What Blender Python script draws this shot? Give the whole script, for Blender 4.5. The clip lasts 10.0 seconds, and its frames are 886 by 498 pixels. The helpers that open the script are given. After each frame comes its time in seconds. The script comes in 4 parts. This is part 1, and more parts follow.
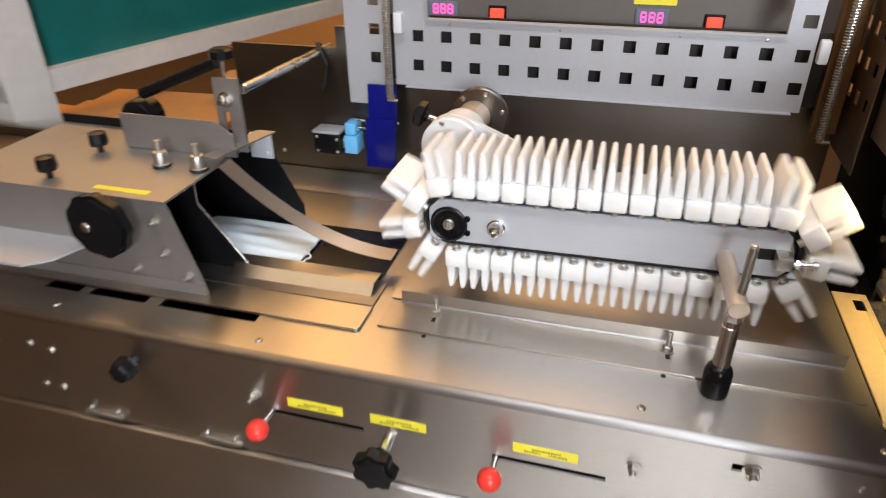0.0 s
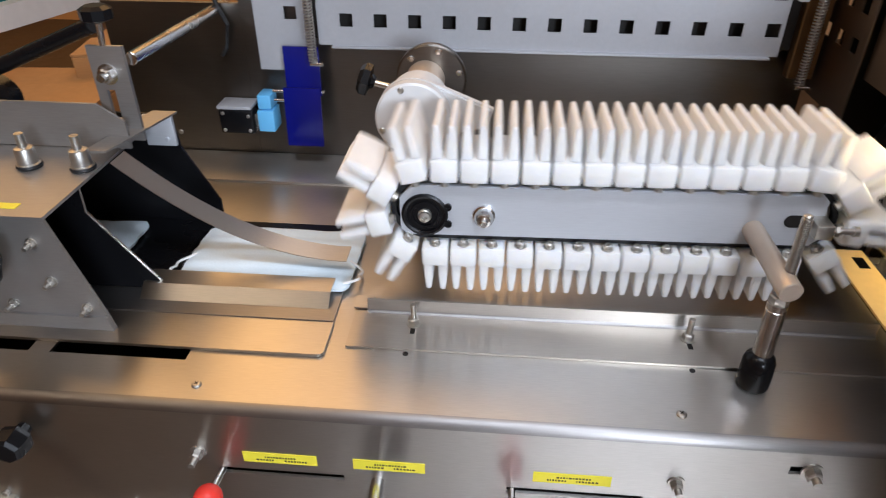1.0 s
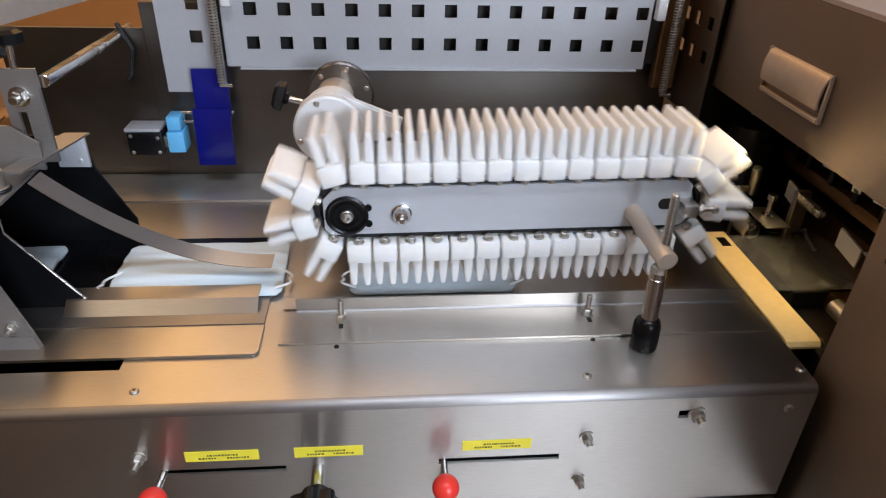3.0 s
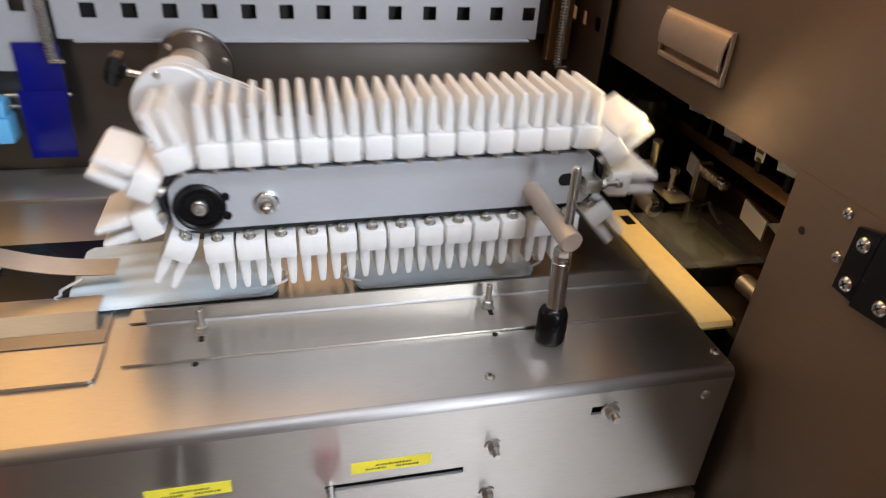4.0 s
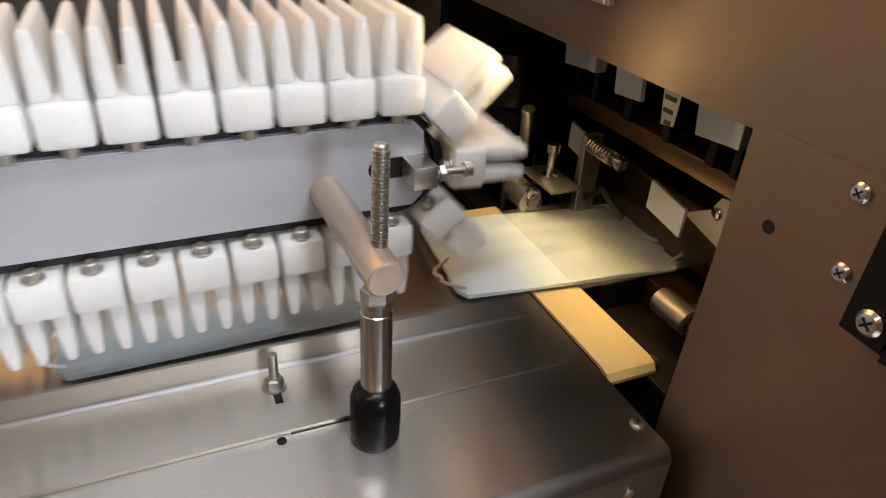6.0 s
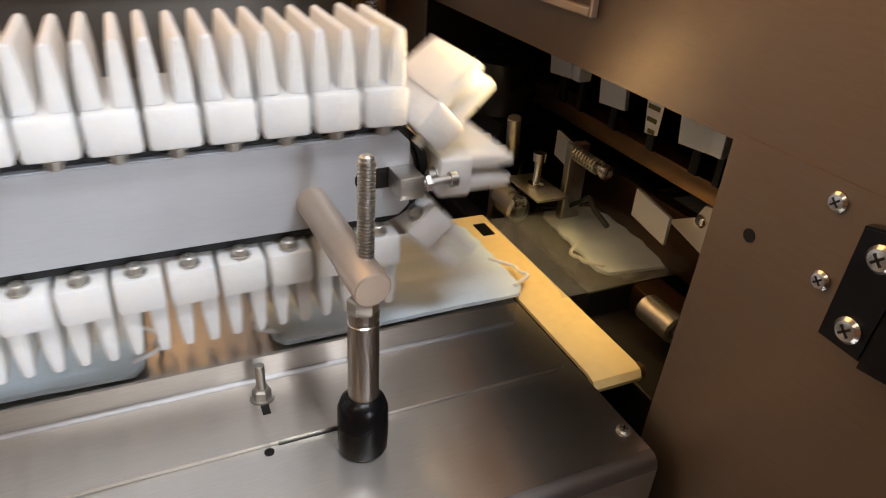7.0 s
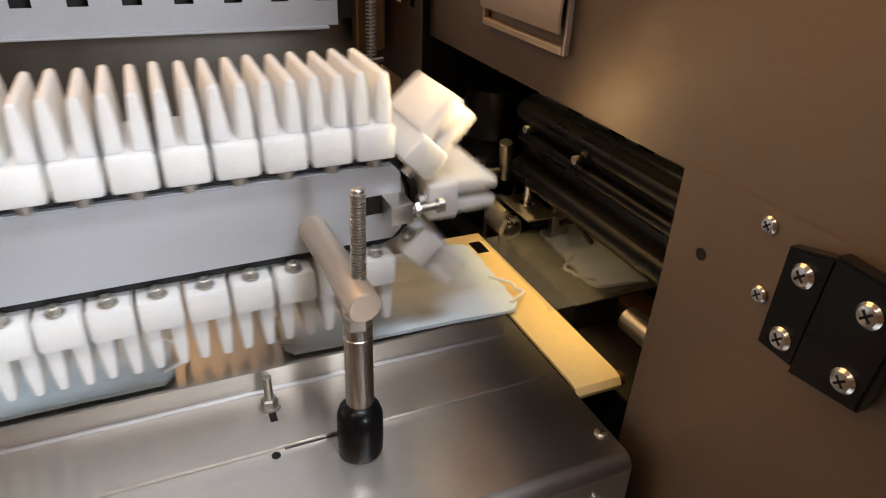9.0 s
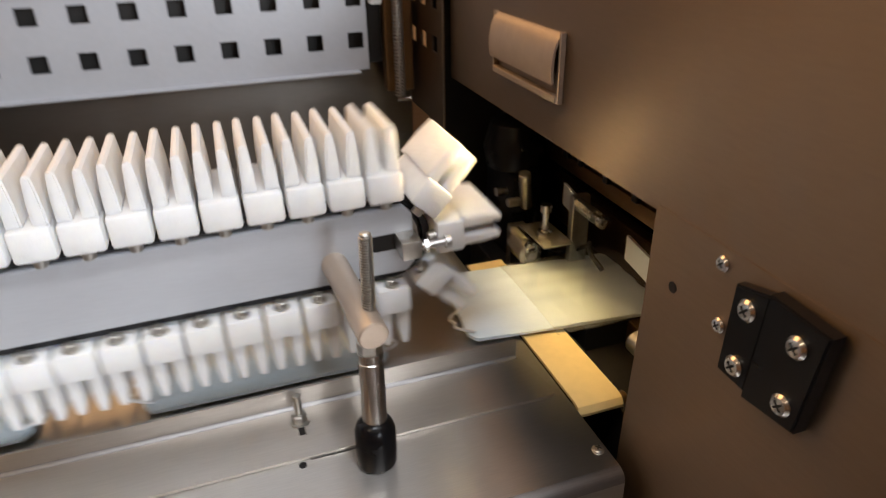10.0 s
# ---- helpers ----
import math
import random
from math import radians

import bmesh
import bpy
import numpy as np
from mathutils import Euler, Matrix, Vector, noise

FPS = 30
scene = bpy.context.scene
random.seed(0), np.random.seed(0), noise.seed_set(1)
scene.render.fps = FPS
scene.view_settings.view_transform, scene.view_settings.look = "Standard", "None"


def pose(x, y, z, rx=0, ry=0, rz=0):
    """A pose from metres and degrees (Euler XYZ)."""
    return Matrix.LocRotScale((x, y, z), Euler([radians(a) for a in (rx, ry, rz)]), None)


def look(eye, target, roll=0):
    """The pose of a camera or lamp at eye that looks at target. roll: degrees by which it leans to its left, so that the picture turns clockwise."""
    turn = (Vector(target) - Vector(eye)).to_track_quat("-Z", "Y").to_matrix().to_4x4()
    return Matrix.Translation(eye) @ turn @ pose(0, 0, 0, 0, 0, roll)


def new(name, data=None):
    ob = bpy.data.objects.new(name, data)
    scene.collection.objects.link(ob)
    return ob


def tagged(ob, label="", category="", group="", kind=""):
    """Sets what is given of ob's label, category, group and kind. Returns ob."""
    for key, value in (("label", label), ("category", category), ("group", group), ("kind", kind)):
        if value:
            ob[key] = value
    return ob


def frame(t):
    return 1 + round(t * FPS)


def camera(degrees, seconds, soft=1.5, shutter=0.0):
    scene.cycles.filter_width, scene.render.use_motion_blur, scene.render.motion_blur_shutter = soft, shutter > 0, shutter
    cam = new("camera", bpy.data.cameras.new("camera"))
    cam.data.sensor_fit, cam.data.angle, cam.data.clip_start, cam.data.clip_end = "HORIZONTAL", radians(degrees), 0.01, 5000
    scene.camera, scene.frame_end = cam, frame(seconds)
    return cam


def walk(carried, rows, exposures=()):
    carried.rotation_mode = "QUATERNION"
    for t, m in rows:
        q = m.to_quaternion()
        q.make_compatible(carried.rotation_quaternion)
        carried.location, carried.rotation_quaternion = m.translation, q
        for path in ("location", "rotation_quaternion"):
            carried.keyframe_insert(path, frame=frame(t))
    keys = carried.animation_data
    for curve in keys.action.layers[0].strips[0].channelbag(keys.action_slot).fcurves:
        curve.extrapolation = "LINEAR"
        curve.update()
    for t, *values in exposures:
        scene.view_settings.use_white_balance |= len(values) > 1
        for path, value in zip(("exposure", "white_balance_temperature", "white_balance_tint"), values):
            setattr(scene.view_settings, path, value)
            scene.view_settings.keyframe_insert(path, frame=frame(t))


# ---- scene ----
cam = camera(67.2, 10.0, soft=1.05, shutter=0.6)
PATH = [
    (0, (-0.004, 0.041, 1.344), (-0.481, 1.707, 0.345), -0.6),
    (0.5, (-0.089, 0.115, 1.321), (-0.339, 1.809, 0.289), 0.9),
    (1, (-0.116, 0.152, 1.304), (-0.251, 1.819, 0.207), 0.2),
    (1.5, (-0.138, 0.126, 1.306), (-0.135, 1.803, 0.217), 0.9),
    (2, (-0.15, 0.117, 1.306), (-0.061, 1.787, 0.208), 1.4),
    (2.2, (-0.147, 0.115, 1.312), (-0.023, 1.788, 0.224), 1.8),
    (3.3, (-0.135, 0.085, 1.308), (0.082, 1.795, 0.293), 2.1),
    (3.5, (-0.133, 0.096, 1.31), (0.157, 1.784, 0.278), 2.6),
    (4, (-0.102, 0.155, 1.263), (0.333, 1.815, 0.236), 3.7),
    (4.5, (-0.078, 0.244, 1.195), (0.518, 1.904, 0.251), 5.2),
    (5, (0.01, 0.337, 1.152), (0.823, 1.894, 0.197), 6.2),
    (5.5, (0.035, 0.345, 1.16), (0.773, 1.911, 0.158), 4.6),
    (6, (0.031, 0.34, 1.164), (0.76, 1.904, 0.153), 3.9),
    (7.5, (0.033, 0.337, 1.171), (0.803, 1.902, 0.192), 4.1),
    (8, (0.034, 0.325, 1.179), (0.773, 1.906, 0.203), 3.2),
    (8.5, (0.031, 0.309, 1.186), (0.751, 1.902, 0.215), 2.5),
    (9, (0.033, 0.306, 1.189), (0.76, 1.902, 0.228), 2.4),
    (9.5, (0.036, 0.306, 1.191), (0.774, 1.898, 0.23), 2.4),
    (10, (0.052, 0.263, 1.222), (0.617, 1.942, 0.293), -1.1),
]
walk(cam, [(t, look(eye, target, roll)) for t, eye, target, roll in PATH], [(0, 0.06, 6150, 10), (0.5, -0.04, 5850, 10), (1.0, -0.17, 5650, 10), (2.0, -0.25, 5500, 10), (3.5, -0.29, 5700, 10), (5.0, -0.15, 6050, 10), (10, -0.16, 6100, 10)])

# ---- light ----
scene.view_settings.exposure = 0.0
world = bpy.data.worlds.new("world")
scene.world = world
world.use_nodes = True
world.node_tree.nodes["Background"].inputs[0].default_value = (0.55, 0.45, 0.36, 1)
world.node_tree.nodes["Background"].inputs[1].default_value = 0.15


def area_lamp(name, eye, target, sx, sy, watts, colour):
    d = bpy.data.lights.new(name, "AREA")
    d.shape, d.size, d.size_y, d.energy, d.color = "RECTANGLE", sx, sy, watts, colour
    ob = new(name, d)
    ob.matrix_world = look(eye, target)
    return ob


area_lamp("window_light", (0.98, -2.2, 1.85), (0.0, 0.7, 0.97), 0.9, 0.8, 84, (0.93, 0.95, 0.96))
area_lamp("ceiling_light_front", (0.15, -0.20, 2.95), (0.15, -0.20, 0), 1.2, 0.3, 28, (0.94, 0.95, 0.97))
# unseen fill, added to brighten the floor patch that the front panel reflects
area_lamp("floor_reflection_fill", (0.33, -0.35, 2.95), (0.33, -0.35, 0), 0.9, 0.3, 70, (0.74, 0.87, 1.0)).data.spread = radians(26)
area_lamp("ceiling_light_left", (-1.5, 2.7, 2.95), (-1.5, 2.7, 0), 3.4, 2.4, 90, (1.0, 0.54, 0.19))
area_lamp("ceiling_light_aisle", (-1.5, -0.3, 2.95), (-1.5, -0.3, 0), 1.2, 0.3, 9, (1.0, 0.74, 0.46))
# unseen narrow fill, added to warm the upper lugs at the outlet end
area_lamp("outlet_lug_fill", (0.286, 0.66, 1.064), (0.19, 0.668, 1.074), 0.05, 0.008, 0.075, (1.0, 0.72, 0.36)).data.spread = radians(44)
area_lamp("outlet_lamp_inside", (0.306, 0.69, 1.140), (0.306, 0.69, 0.90), 0.05, 0.20, 0.065, (1.0, 0.66, 0.22)).data.spread = radians(34)


# ---- materials ----
def mat(name, base, metal=0.0, rough=0.5, var=0.08, scale=30.0, stretch=(1, 1, 1), bump=0.0, bump_scale=None,
        rough_var=0.1, coat=0.0, transmission=0.0, emit=0.0, ior=1.45, alpha=1.0, stain=0.0, brushed=0.0, across=(0, 1, 1),
        soft_light=0.0):
    """Base colour with two scales of variation, roughness wear and fine relief."""
    m = bpy.data.materials.new(name)
    m.use_nodes = True
    nt = m.node_tree
    n, l = nt.nodes, nt.links
    b = n["Principled BSDF"]
    tc = n.new("ShaderNodeTexCoord")
    mp = n.new("ShaderNodeMapping")
    mp.inputs["Scale"].default_value = stretch
    l.new(tc.outputs["Object"], mp.inputs["Vector"])
    fine = n.new("ShaderNodeTexNoise")
    fine.inputs["Scale"].default_value, fine.inputs["Detail"].default_value = scale, 5
    l.new(mp.outputs[0], fine.inputs["Vector"])
    big = n.new("ShaderNodeTexNoise")
    big.inputs["Scale"].default_value, big.inputs["Detail"].default_value = 7.0, 4
    l.new(tc.outputs["Object"], big.inputs["Vector"])
    add = n.new("ShaderNodeMath")
    add.operation = "ADD"
    l.new(fine.outputs["Fac"], add.inputs[0])
    l.new(big.outputs["Fac"], add.inputs[1])
    ramp = n.new("ShaderNodeMapRange")
    ramp.inputs["From Min"].default_value, ramp.inputs["From Max"].default_value = 0.6, 1.4
    ramp.inputs["To Min"].default_value, ramp.inputs["To Max"].default_value = 1 - var - stain, 1 + var
    l.new(add.outputs[0], ramp.inputs["Value"])
    mul = n.new("ShaderNodeVectorMath")
    mul.operation = "SCALE"
    mul.inputs[0].default_value = base
    l.new(ramp.outputs[0], mul.inputs["Scale"])
    l.new(mul.outputs[0], b.inputs["Base Color"])
    rr = n.new("ShaderNodeMapRange")
    rr.inputs["From Min"].default_value, rr.inputs["From Max"].default_value = 0.3, 0.7
    rr.inputs["To Min"].default_value, rr.inputs["To Max"].default_value = max(0.02, rough - rough_var), min(1, rough + rough_var)
    smudge = n.new("ShaderNodeTexNoise")
    smudge.inputs["Scale"].default_value, smudge.inputs["Detail"].default_value, smudge.inputs["Distortion"].default_value = 26.0, 6, 0.8
    l.new(tc.outputs["Object"], smudge.inputs["Vector"])
    blend = n.new("ShaderNodeMix")
    blend.inputs["Factor"].default_value = 0.4
    l.new(big.outputs["Fac"], blend.inputs["A"])
    l.new(smudge.outputs["Fac"], blend.inputs["B"])
    l.new(blend.outputs["Result"], rr.inputs["Value"])
    l.new(rr.outputs[0], b.inputs["Roughness"])
    b.inputs["Metallic"].default_value = metal
    b.inputs["IOR"].default_value = ior
    b.inputs["Coat Weight"].default_value = coat
    b.inputs["Transmission Weight"].default_value = transmission
    b.inputs["Alpha"].default_value = alpha
    if brushed:
        # reflections spread across the brush lines and stay narrow along them
        b.inputs["Anisotropic"].default_value = brushed
        tv = n.new("ShaderNodeCombineXYZ")
        for k in range(3):
            tv.inputs[k].default_value = across[k]
        l.new(tv.outputs[0], b.inputs["Tangent"])
    if soft_light:
        b.inputs["Subsurface Weight"].default_value = soft_light
        b.inputs["Subsurface Radius"].default_value = (1.0, 0.9, 0.75)
        b.inputs["Subsurface Scale"].default_value = 0.012
    if emit:
        b.inputs["Emission Color"].default_value = (*base, 1)
        b.inputs["Emission Strength"].default_value = emit
    if bump:
        bp = n.new("ShaderNodeBump")
        bp.inputs["Strength"].default_value, bp.inputs["Distance"].default_value = bump, 0.002
        if bump_scale:
            bn = n.new("ShaderNodeTexNoise")
            bn.inputs["Scale"].default_value, bn.inputs["Detail"].default_value = bump_scale, 4
            l.new(mp.outputs[0], bn.inputs["Vector"])
            l.new(bn.outputs["Fac"], bp.inputs["Height"])
        else:
            l.new(fine.outputs["Fac"], bp.inputs["Height"])
        l.new(bp.outputs[0], b.inputs["Normal"])
    return m


STEEL = mat("brushed_steel_deck", (0.56, 0.53, 0.49), 1, 0.34, 0.10, 60, (1.2, 22, 22), 0.02, rough_var=0.03, brushed=0.85)
STEEL_SMOOTH = mat("smooth_steel_rail", (0.53, 0.49, 0.44), 1, 0.33, 0.08, 60, (1.2, 22, 22), 0.02, rough_var=0.03, brushed=0.85)
STEEL_V = mat("brushed_steel_front", (0.52, 0.50, 0.47), 1, 0.36, 0.10, 60, (1.2, 22, 22), 0.02, rough_var=0.03, brushed=0.85)
# darker copy of the deck steel, tones down highlights on edges and folds
STEEL_TOP = mat("darkened_steel", (0.34, 0.325, 0.315), 1, 0.42, 0.10, 60, (1.2, 22, 22), 0.02, rough_var=0.03, brushed=0.8)
HOPPER = mat("pale_hopper_steel", (0.37, 0.355, 0.34), 0.85, 0.50, 0.10, 60, (1.2, 22, 22), 0.03, rough_var=0.05)
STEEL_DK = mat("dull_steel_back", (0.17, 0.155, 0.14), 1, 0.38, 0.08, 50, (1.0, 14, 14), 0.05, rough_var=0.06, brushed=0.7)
# brown base holds the dark brown surroundings that this steel reflects
STEEL_SIDE = mat("satin_steel_brown_reflection", (0.23, 0.175, 0.129), 1, 0.47, 0.06, 60, (14, 1.2, 14), 0.05, rough_var=0.06, brushed=0.7, across=(0, 0, 1))
ALU = mat("satin_aluminium", (0.62, 0.645, 0.69), 0.45, 0.42, 0.05, 70, (1, 12, 12), 0.04)
CHROME = mat("polished_steel", (0.70, 0.69, 0.67), 1, 0.24, 0.05, 60)
BOLT = mat("bolt_steel", (0.55, 0.53, 0.49), 1, 0.40, 0.12, 300)
TANROD = mat("turned_tan_rod", (0.60, 0.50, 0.40), 0.5, 0.38, 0.06, 200, (1, 20, 1), 0.05)
BRASS = mat("bronze_rail", (0.22, 0.13, 0.06), 0.9, 0.38, 0.15, 60)
# bronze darkened so the beam sinks into the shade inside the housing
BRONZE_DK = mat("shaded_bronze_beam", (0.05, 0.028, 0.014), 0.8, 0.42, 0.2, 50)
GREY_PAINT = mat("grey_powder_coat", (0.43, 0.435, 0.46), 0.25, 0.42, 0.04, 160, bump=0.08, bump_scale=400)
BLACK = mat("black_plastic", (0.005, 0.005, 0.006), 0, 0.30, 0.2, 120, ior=1.35)
RUBBER = mat("black_rubber", (0.012, 0.012, 0.013), 0, 0.5, 0.2, 120, bump=0.1, bump_scale=300)
# near-black base puts the shade of slots, recesses and interiors into colour
DARK = mat("interior_shade_black", (0.014, 0.012, 0.011), 0.2, 0.5, 0.3, 30)
WHITE = mat("white_nylon", (0.88, 0.87, 0.85), 0, 0.55, 0.04, 90, bump=0.25, bump_scale=320, stain=0.03, soft_light=0.6)
WHITE2 = mat("white_cast_cover", (0.72, 0.73, 0.74), 0.1, 0.45, 0.05, 60, bump=0.05, bump_scale=200)
MASK = mat("pale_blue_nonwoven", (0.74, 0.855, 0.935), 0, 0.75, 0.05, 500, bump=0.25, bump_scale=700)
LOOP = mat("white_elastic", (0.82, 0.83, 0.84), 0, 0.8, 0.05, 400)
RED = mat("red_plastic", (0.80, 0.045, 0.03), 0, 0.34, 0.05, 60)
YELLOW = mat("yellow_label", (0.82, 0.72, 0.04), 0, 0.5, 0.05, 90)
INK = mat("label_ink", (0.10, 0.09, 0.02), 0, 0.6)
BLUE = mat("dark_blue_acrylic", (0.006, 0.008, 0.17), 0, 0.16, 0.1, 30, coat=0.2)
LTBLUE = mat("light_blue_plastic", (0.16, 0.48, 0.82), 0, 0.35, 0.05, 90)
CREAM = mat("cream_belt", (0.80, 0.60, 0.27), 0, 0.55, 0.06, 120, bump=0.05, bump_scale=300)
TEAL = mat("teal_belt", (0.004, 0.12, 0.12), 0, 0.32, 0.15, 20, coat=0.2)
FRAME_GREY = mat("grey_painted_frame", (0.62, 0.63, 0.62), 0.1, 0.5, 0.08, 40)
CARDBOARD = mat("brown_cardboard", (0.48, 0.25, 0.09), 0, 0.8, 0.10, 60, (1, 1, 8), 0.1)
CONCRETE = mat("concrete_floor", (0.085, 0.062, 0.045), 0, 0.7, 0.15, 12, bump=0.1, bump_scale=60)
WALL = mat("unseen_warm_wall", (0.60, 0.38, 0.19), 0, 0.8, 0.06, 8, bump=0.05, bump_scale=90)
CEIL = mat("ceiling_panel", (0.58, 0.46, 0.33), 0, 0.85, 0.05, 10)
PANEL = mat("taupe_control_panel", (0.13, 0.115, 0.10), 0.1, 0.5, 0.08, 60)
SCREEN = mat("display_window", (0.16, 0.17, 0.22), 0, 0.25, 0.05, 60)
PINK = mat("pink_digits", (1.0, 0.08, 0.35), 0, 0.4, 0.0, 60, emit=1.6)
LAMP_RED = mat("red_switch_lamp", (1.0, 0.06, 0.03), 0, 0.3, 0.0, 60, emit=1.2)
FILM = mat("clear_film", (0.95, 0.95, 0.93), 0.7, 0.15, 0.02, 20, bump=0.5, bump_scale=26, rough_var=0.04, alpha=0.24)
HANDLE = mat("worn_tan_handle", (0.46, 0.37, 0.29), 0.6, 0.5, 0.08, 90)
TOPCOAT = mat("pinkish_beige_top", (0.42, 0.34, 0.30), 0.2, 0.5, 0.06, 40, bump=0.05, bump_scale=200)
PAPER = mat("white_paper", (0.80, 0.80, 0.78), 0, 0.7, 0.03, 60)


# ---- mesh helpers ----
def bx(bm, x0, x1, y0, y1, z0, z1, bevel=0.0, seg=2):
    vs = [bm.verts.new((x, y, z)) for x in (x0, x1) for y in (y0, y1) for z in (z0, z1)]
    q = [(0, 1, 3, 2), (4, 6, 7, 5), (0, 4, 5, 1), (2, 3, 7, 6), (0, 2, 6, 4), (1, 5, 7, 3)]
    fs = [bm.faces.new([vs[i] for i in f]) for f in q]
    if bevel:
        es = list({e for f in fs for e in f.edges})
        bmesh.ops.bevel(bm, geom=es, offset=bevel, segments=seg, affect="EDGES", profile=0.5)
    return bm


def lathe(bm, origin, axis, prof, seg=24):
    """Surface of revolution: prof holds (radius, distance along the axis)."""
    a = Vector(axis).normalized()
    u = a.orthogonal().normalized()
    w = a.cross(u)
    o = Vector(origin)
    rings = []
    for r, h in prof:
        if r < 1e-6:
            rings.append([bm.verts.new(o + a * h)])
        else:
            rings.append([bm.verts.new(o + a * h + (u * math.cos(t) + w * math.sin(t)) * r) for t in [2 * math.pi * i / seg for i in range(seg)]])
    for p, q in zip(rings, rings[1:]):
        for i in range(seg):
            j = (i + 1) % seg
            f = [p[i % len(p)], p[j % len(p)], q[j % len(q)], q[i % len(q)]]
            f = list(dict.fromkeys(f))
            if len(f) > 2:
                bm.faces.new(f)
    return bm


def rod(bm, p0, p1, r, seg=20, bevel=0.0):
    d = (Vector(p1) - Vector(p0)).length
    b = bevel or r * 0.12
    return lathe(bm, p0, Vector(p1) - Vector(p0), [(0, 0), (r - b, 0), (r, b), (r, d - b), (r - b, d), (0, d)], seg)


def tube(bm, pts, r, seg=8, closed=False):
    pts = [Vector(p) for p in pts]
    n = len(pts)
    rings = []
    up = Vector((0.13, 0.21, 0.97)).normalized()
    for i, p in enumerate(pts):
        a = pts[(i + 1) % n] if closed or i < n - 1 else p
        b = pts[i - 1] if closed or i else p
        t = (a - b).normalized()
        u = (up - t * up.dot(t)).normalized()
        w = t.cross(u)
        rings.append([bm.verts.new(p + (u * math.cos(k) + w * math.sin(k)) * r) for k in [2 * math.pi * j / seg for j in range(seg)]])
    pairs = list(zip(rings, rings[1:])) + ([(rings[-1], rings[0])] if closed else [])
    for p, q in pairs:
        for j in range(seg):
            bm.faces.new([p[j], p[(j + 1) % seg], q[(j + 1) % seg], q[j]])
    if not closed:
        bm.faces.new(rings[0][::-1])
        bm.faces.new(rings[-1])
    return bm


def helix(bm, x, y, z0, z1, radius, wire, turns, seg=10):
    n = turns * seg
    return tube(bm, [(x + radius * math.cos(2 * math.pi * i / seg), y + radius * math.sin(2 * math.pi * i / seg), z0 + (z1 - z0) * i / n) for i in range(n + 1)], wire, 6)


def prism(bm, poly, axis, a0, a1, bevel=0.0):
    """A polygon in the two other axes (in the order x, y, z), extruded along axis from a0 to a1."""
    def p3(u, v, a):
        return {"x": (a, u, v), "y": (u, a, v), "z": (u, v, a)}[axis]
    A = [bm.verts.new(p3(u, v, a0)) for u, v in poly]
    B = [bm.verts.new(p3(u, v, a1)) for u, v in poly]
    n = len(poly)
    fs = [bm.faces.new(A), bm.faces.new(B[::-1])]
    for i in range(n):
        j = (i + 1) % n
        fs.append(bm.faces.new([A[j], A[i], B[i], B[j]]))
    bmesh.ops.recalc_face_normals(bm, faces=fs)
    if bevel:
        es = list({e for f in fs[:2] for e in f.edges})
        bmesh.ops.bevel(bm, geom=es, offset=bevel, segments=2, affect="EDGES")
    return bm


def sheet(bm, axis, a0, a1, us, vs, holes):
    """A plate between a0 and a1 along axis, with rectangular openings (u0, u1, v0, v1) through it."""
    us = sorted({round(u, 5) for u in us} | {round(h[i], 5) for h in holes for i in (0, 1)})
    vs = sorted({round(v, 5) for v in vs} | {round(h[i], 5) for h in holes for i in (2, 3)})
    def p3(u, v, a):
        return {"x": (a, u, v), "y": (u, a, v), "z": (u, v, a)}[axis]
    solid = {}
    for i in range(len(us) - 1):
        for j in range(len(vs) - 1):
            cu, cv = (us[i] + us[i + 1]) / 2, (vs[j] + vs[j + 1]) / 2
            solid[i, j] = not any(h[0] < cu < h[1] and h[2] < cv < h[3] for h in holes)
    V = {}
    def v(i, j, k):
        if (i, j, k) not in V:
            V[i, j, k] = bm.verts.new(p3(us[i], vs[j], (a0, a1)[k]))
        return V[i, j, k]
    fs = []
    for (i, j), s in solid.items():
        if not s:
            continue
        for k in (0, 1):
            fs.append(bm.faces.new([v(i, j, k), v(i + 1, j, k), v(i + 1, j + 1, k), v(i, j + 1, k)]))
        for di, dj, e in ((-1, 0, ((i, j), (i, j + 1))), (1, 0, ((i + 1, j), (i + 1, j + 1))), (0, -1, ((i, j), (i + 1, j))), (0, 1, ((i, j + 1), (i + 1, j + 1)))):
            if not solid.get((i + di, j + dj), False):
                (p, q), (r, t) = e
                fs.append(bm.faces.new([v(p, q, 0), v(r, t, 0), v(r, t, 1), v(p, q, 1)]))
    bmesh.ops.recalc_face_normals(bm, faces=fs)
    return bm


def finish(name, bm, material, smooth):
    bmesh.ops.recalc_face_normals(bm, faces=bm.faces[:])
    me = bpy.data.meshes.new(name)
    bm.to_mesh(me)
    bm.free()
    me.materials.append(material)
    if smooth:
        for p in me.polygons:
            p.use_smooth = True
        me.set_sharp_from_angle(angle=radians(35))
    return me


def part(name, bm, material, parent=None, label="", smooth=True):
    ob = new(name, finish(name, bm, material, smooth))
    ob.parent = parent
    if label:
        ob["label"] = label
    return ob


def thing(name, label, category, at=(0, 0, 0), group="", kind=""):
    ob = new(name)
    ob.location = at
    ob.empty_display_size = 0.05
    return tagged(ob, label, category, group, kind)


B = bmesh.new


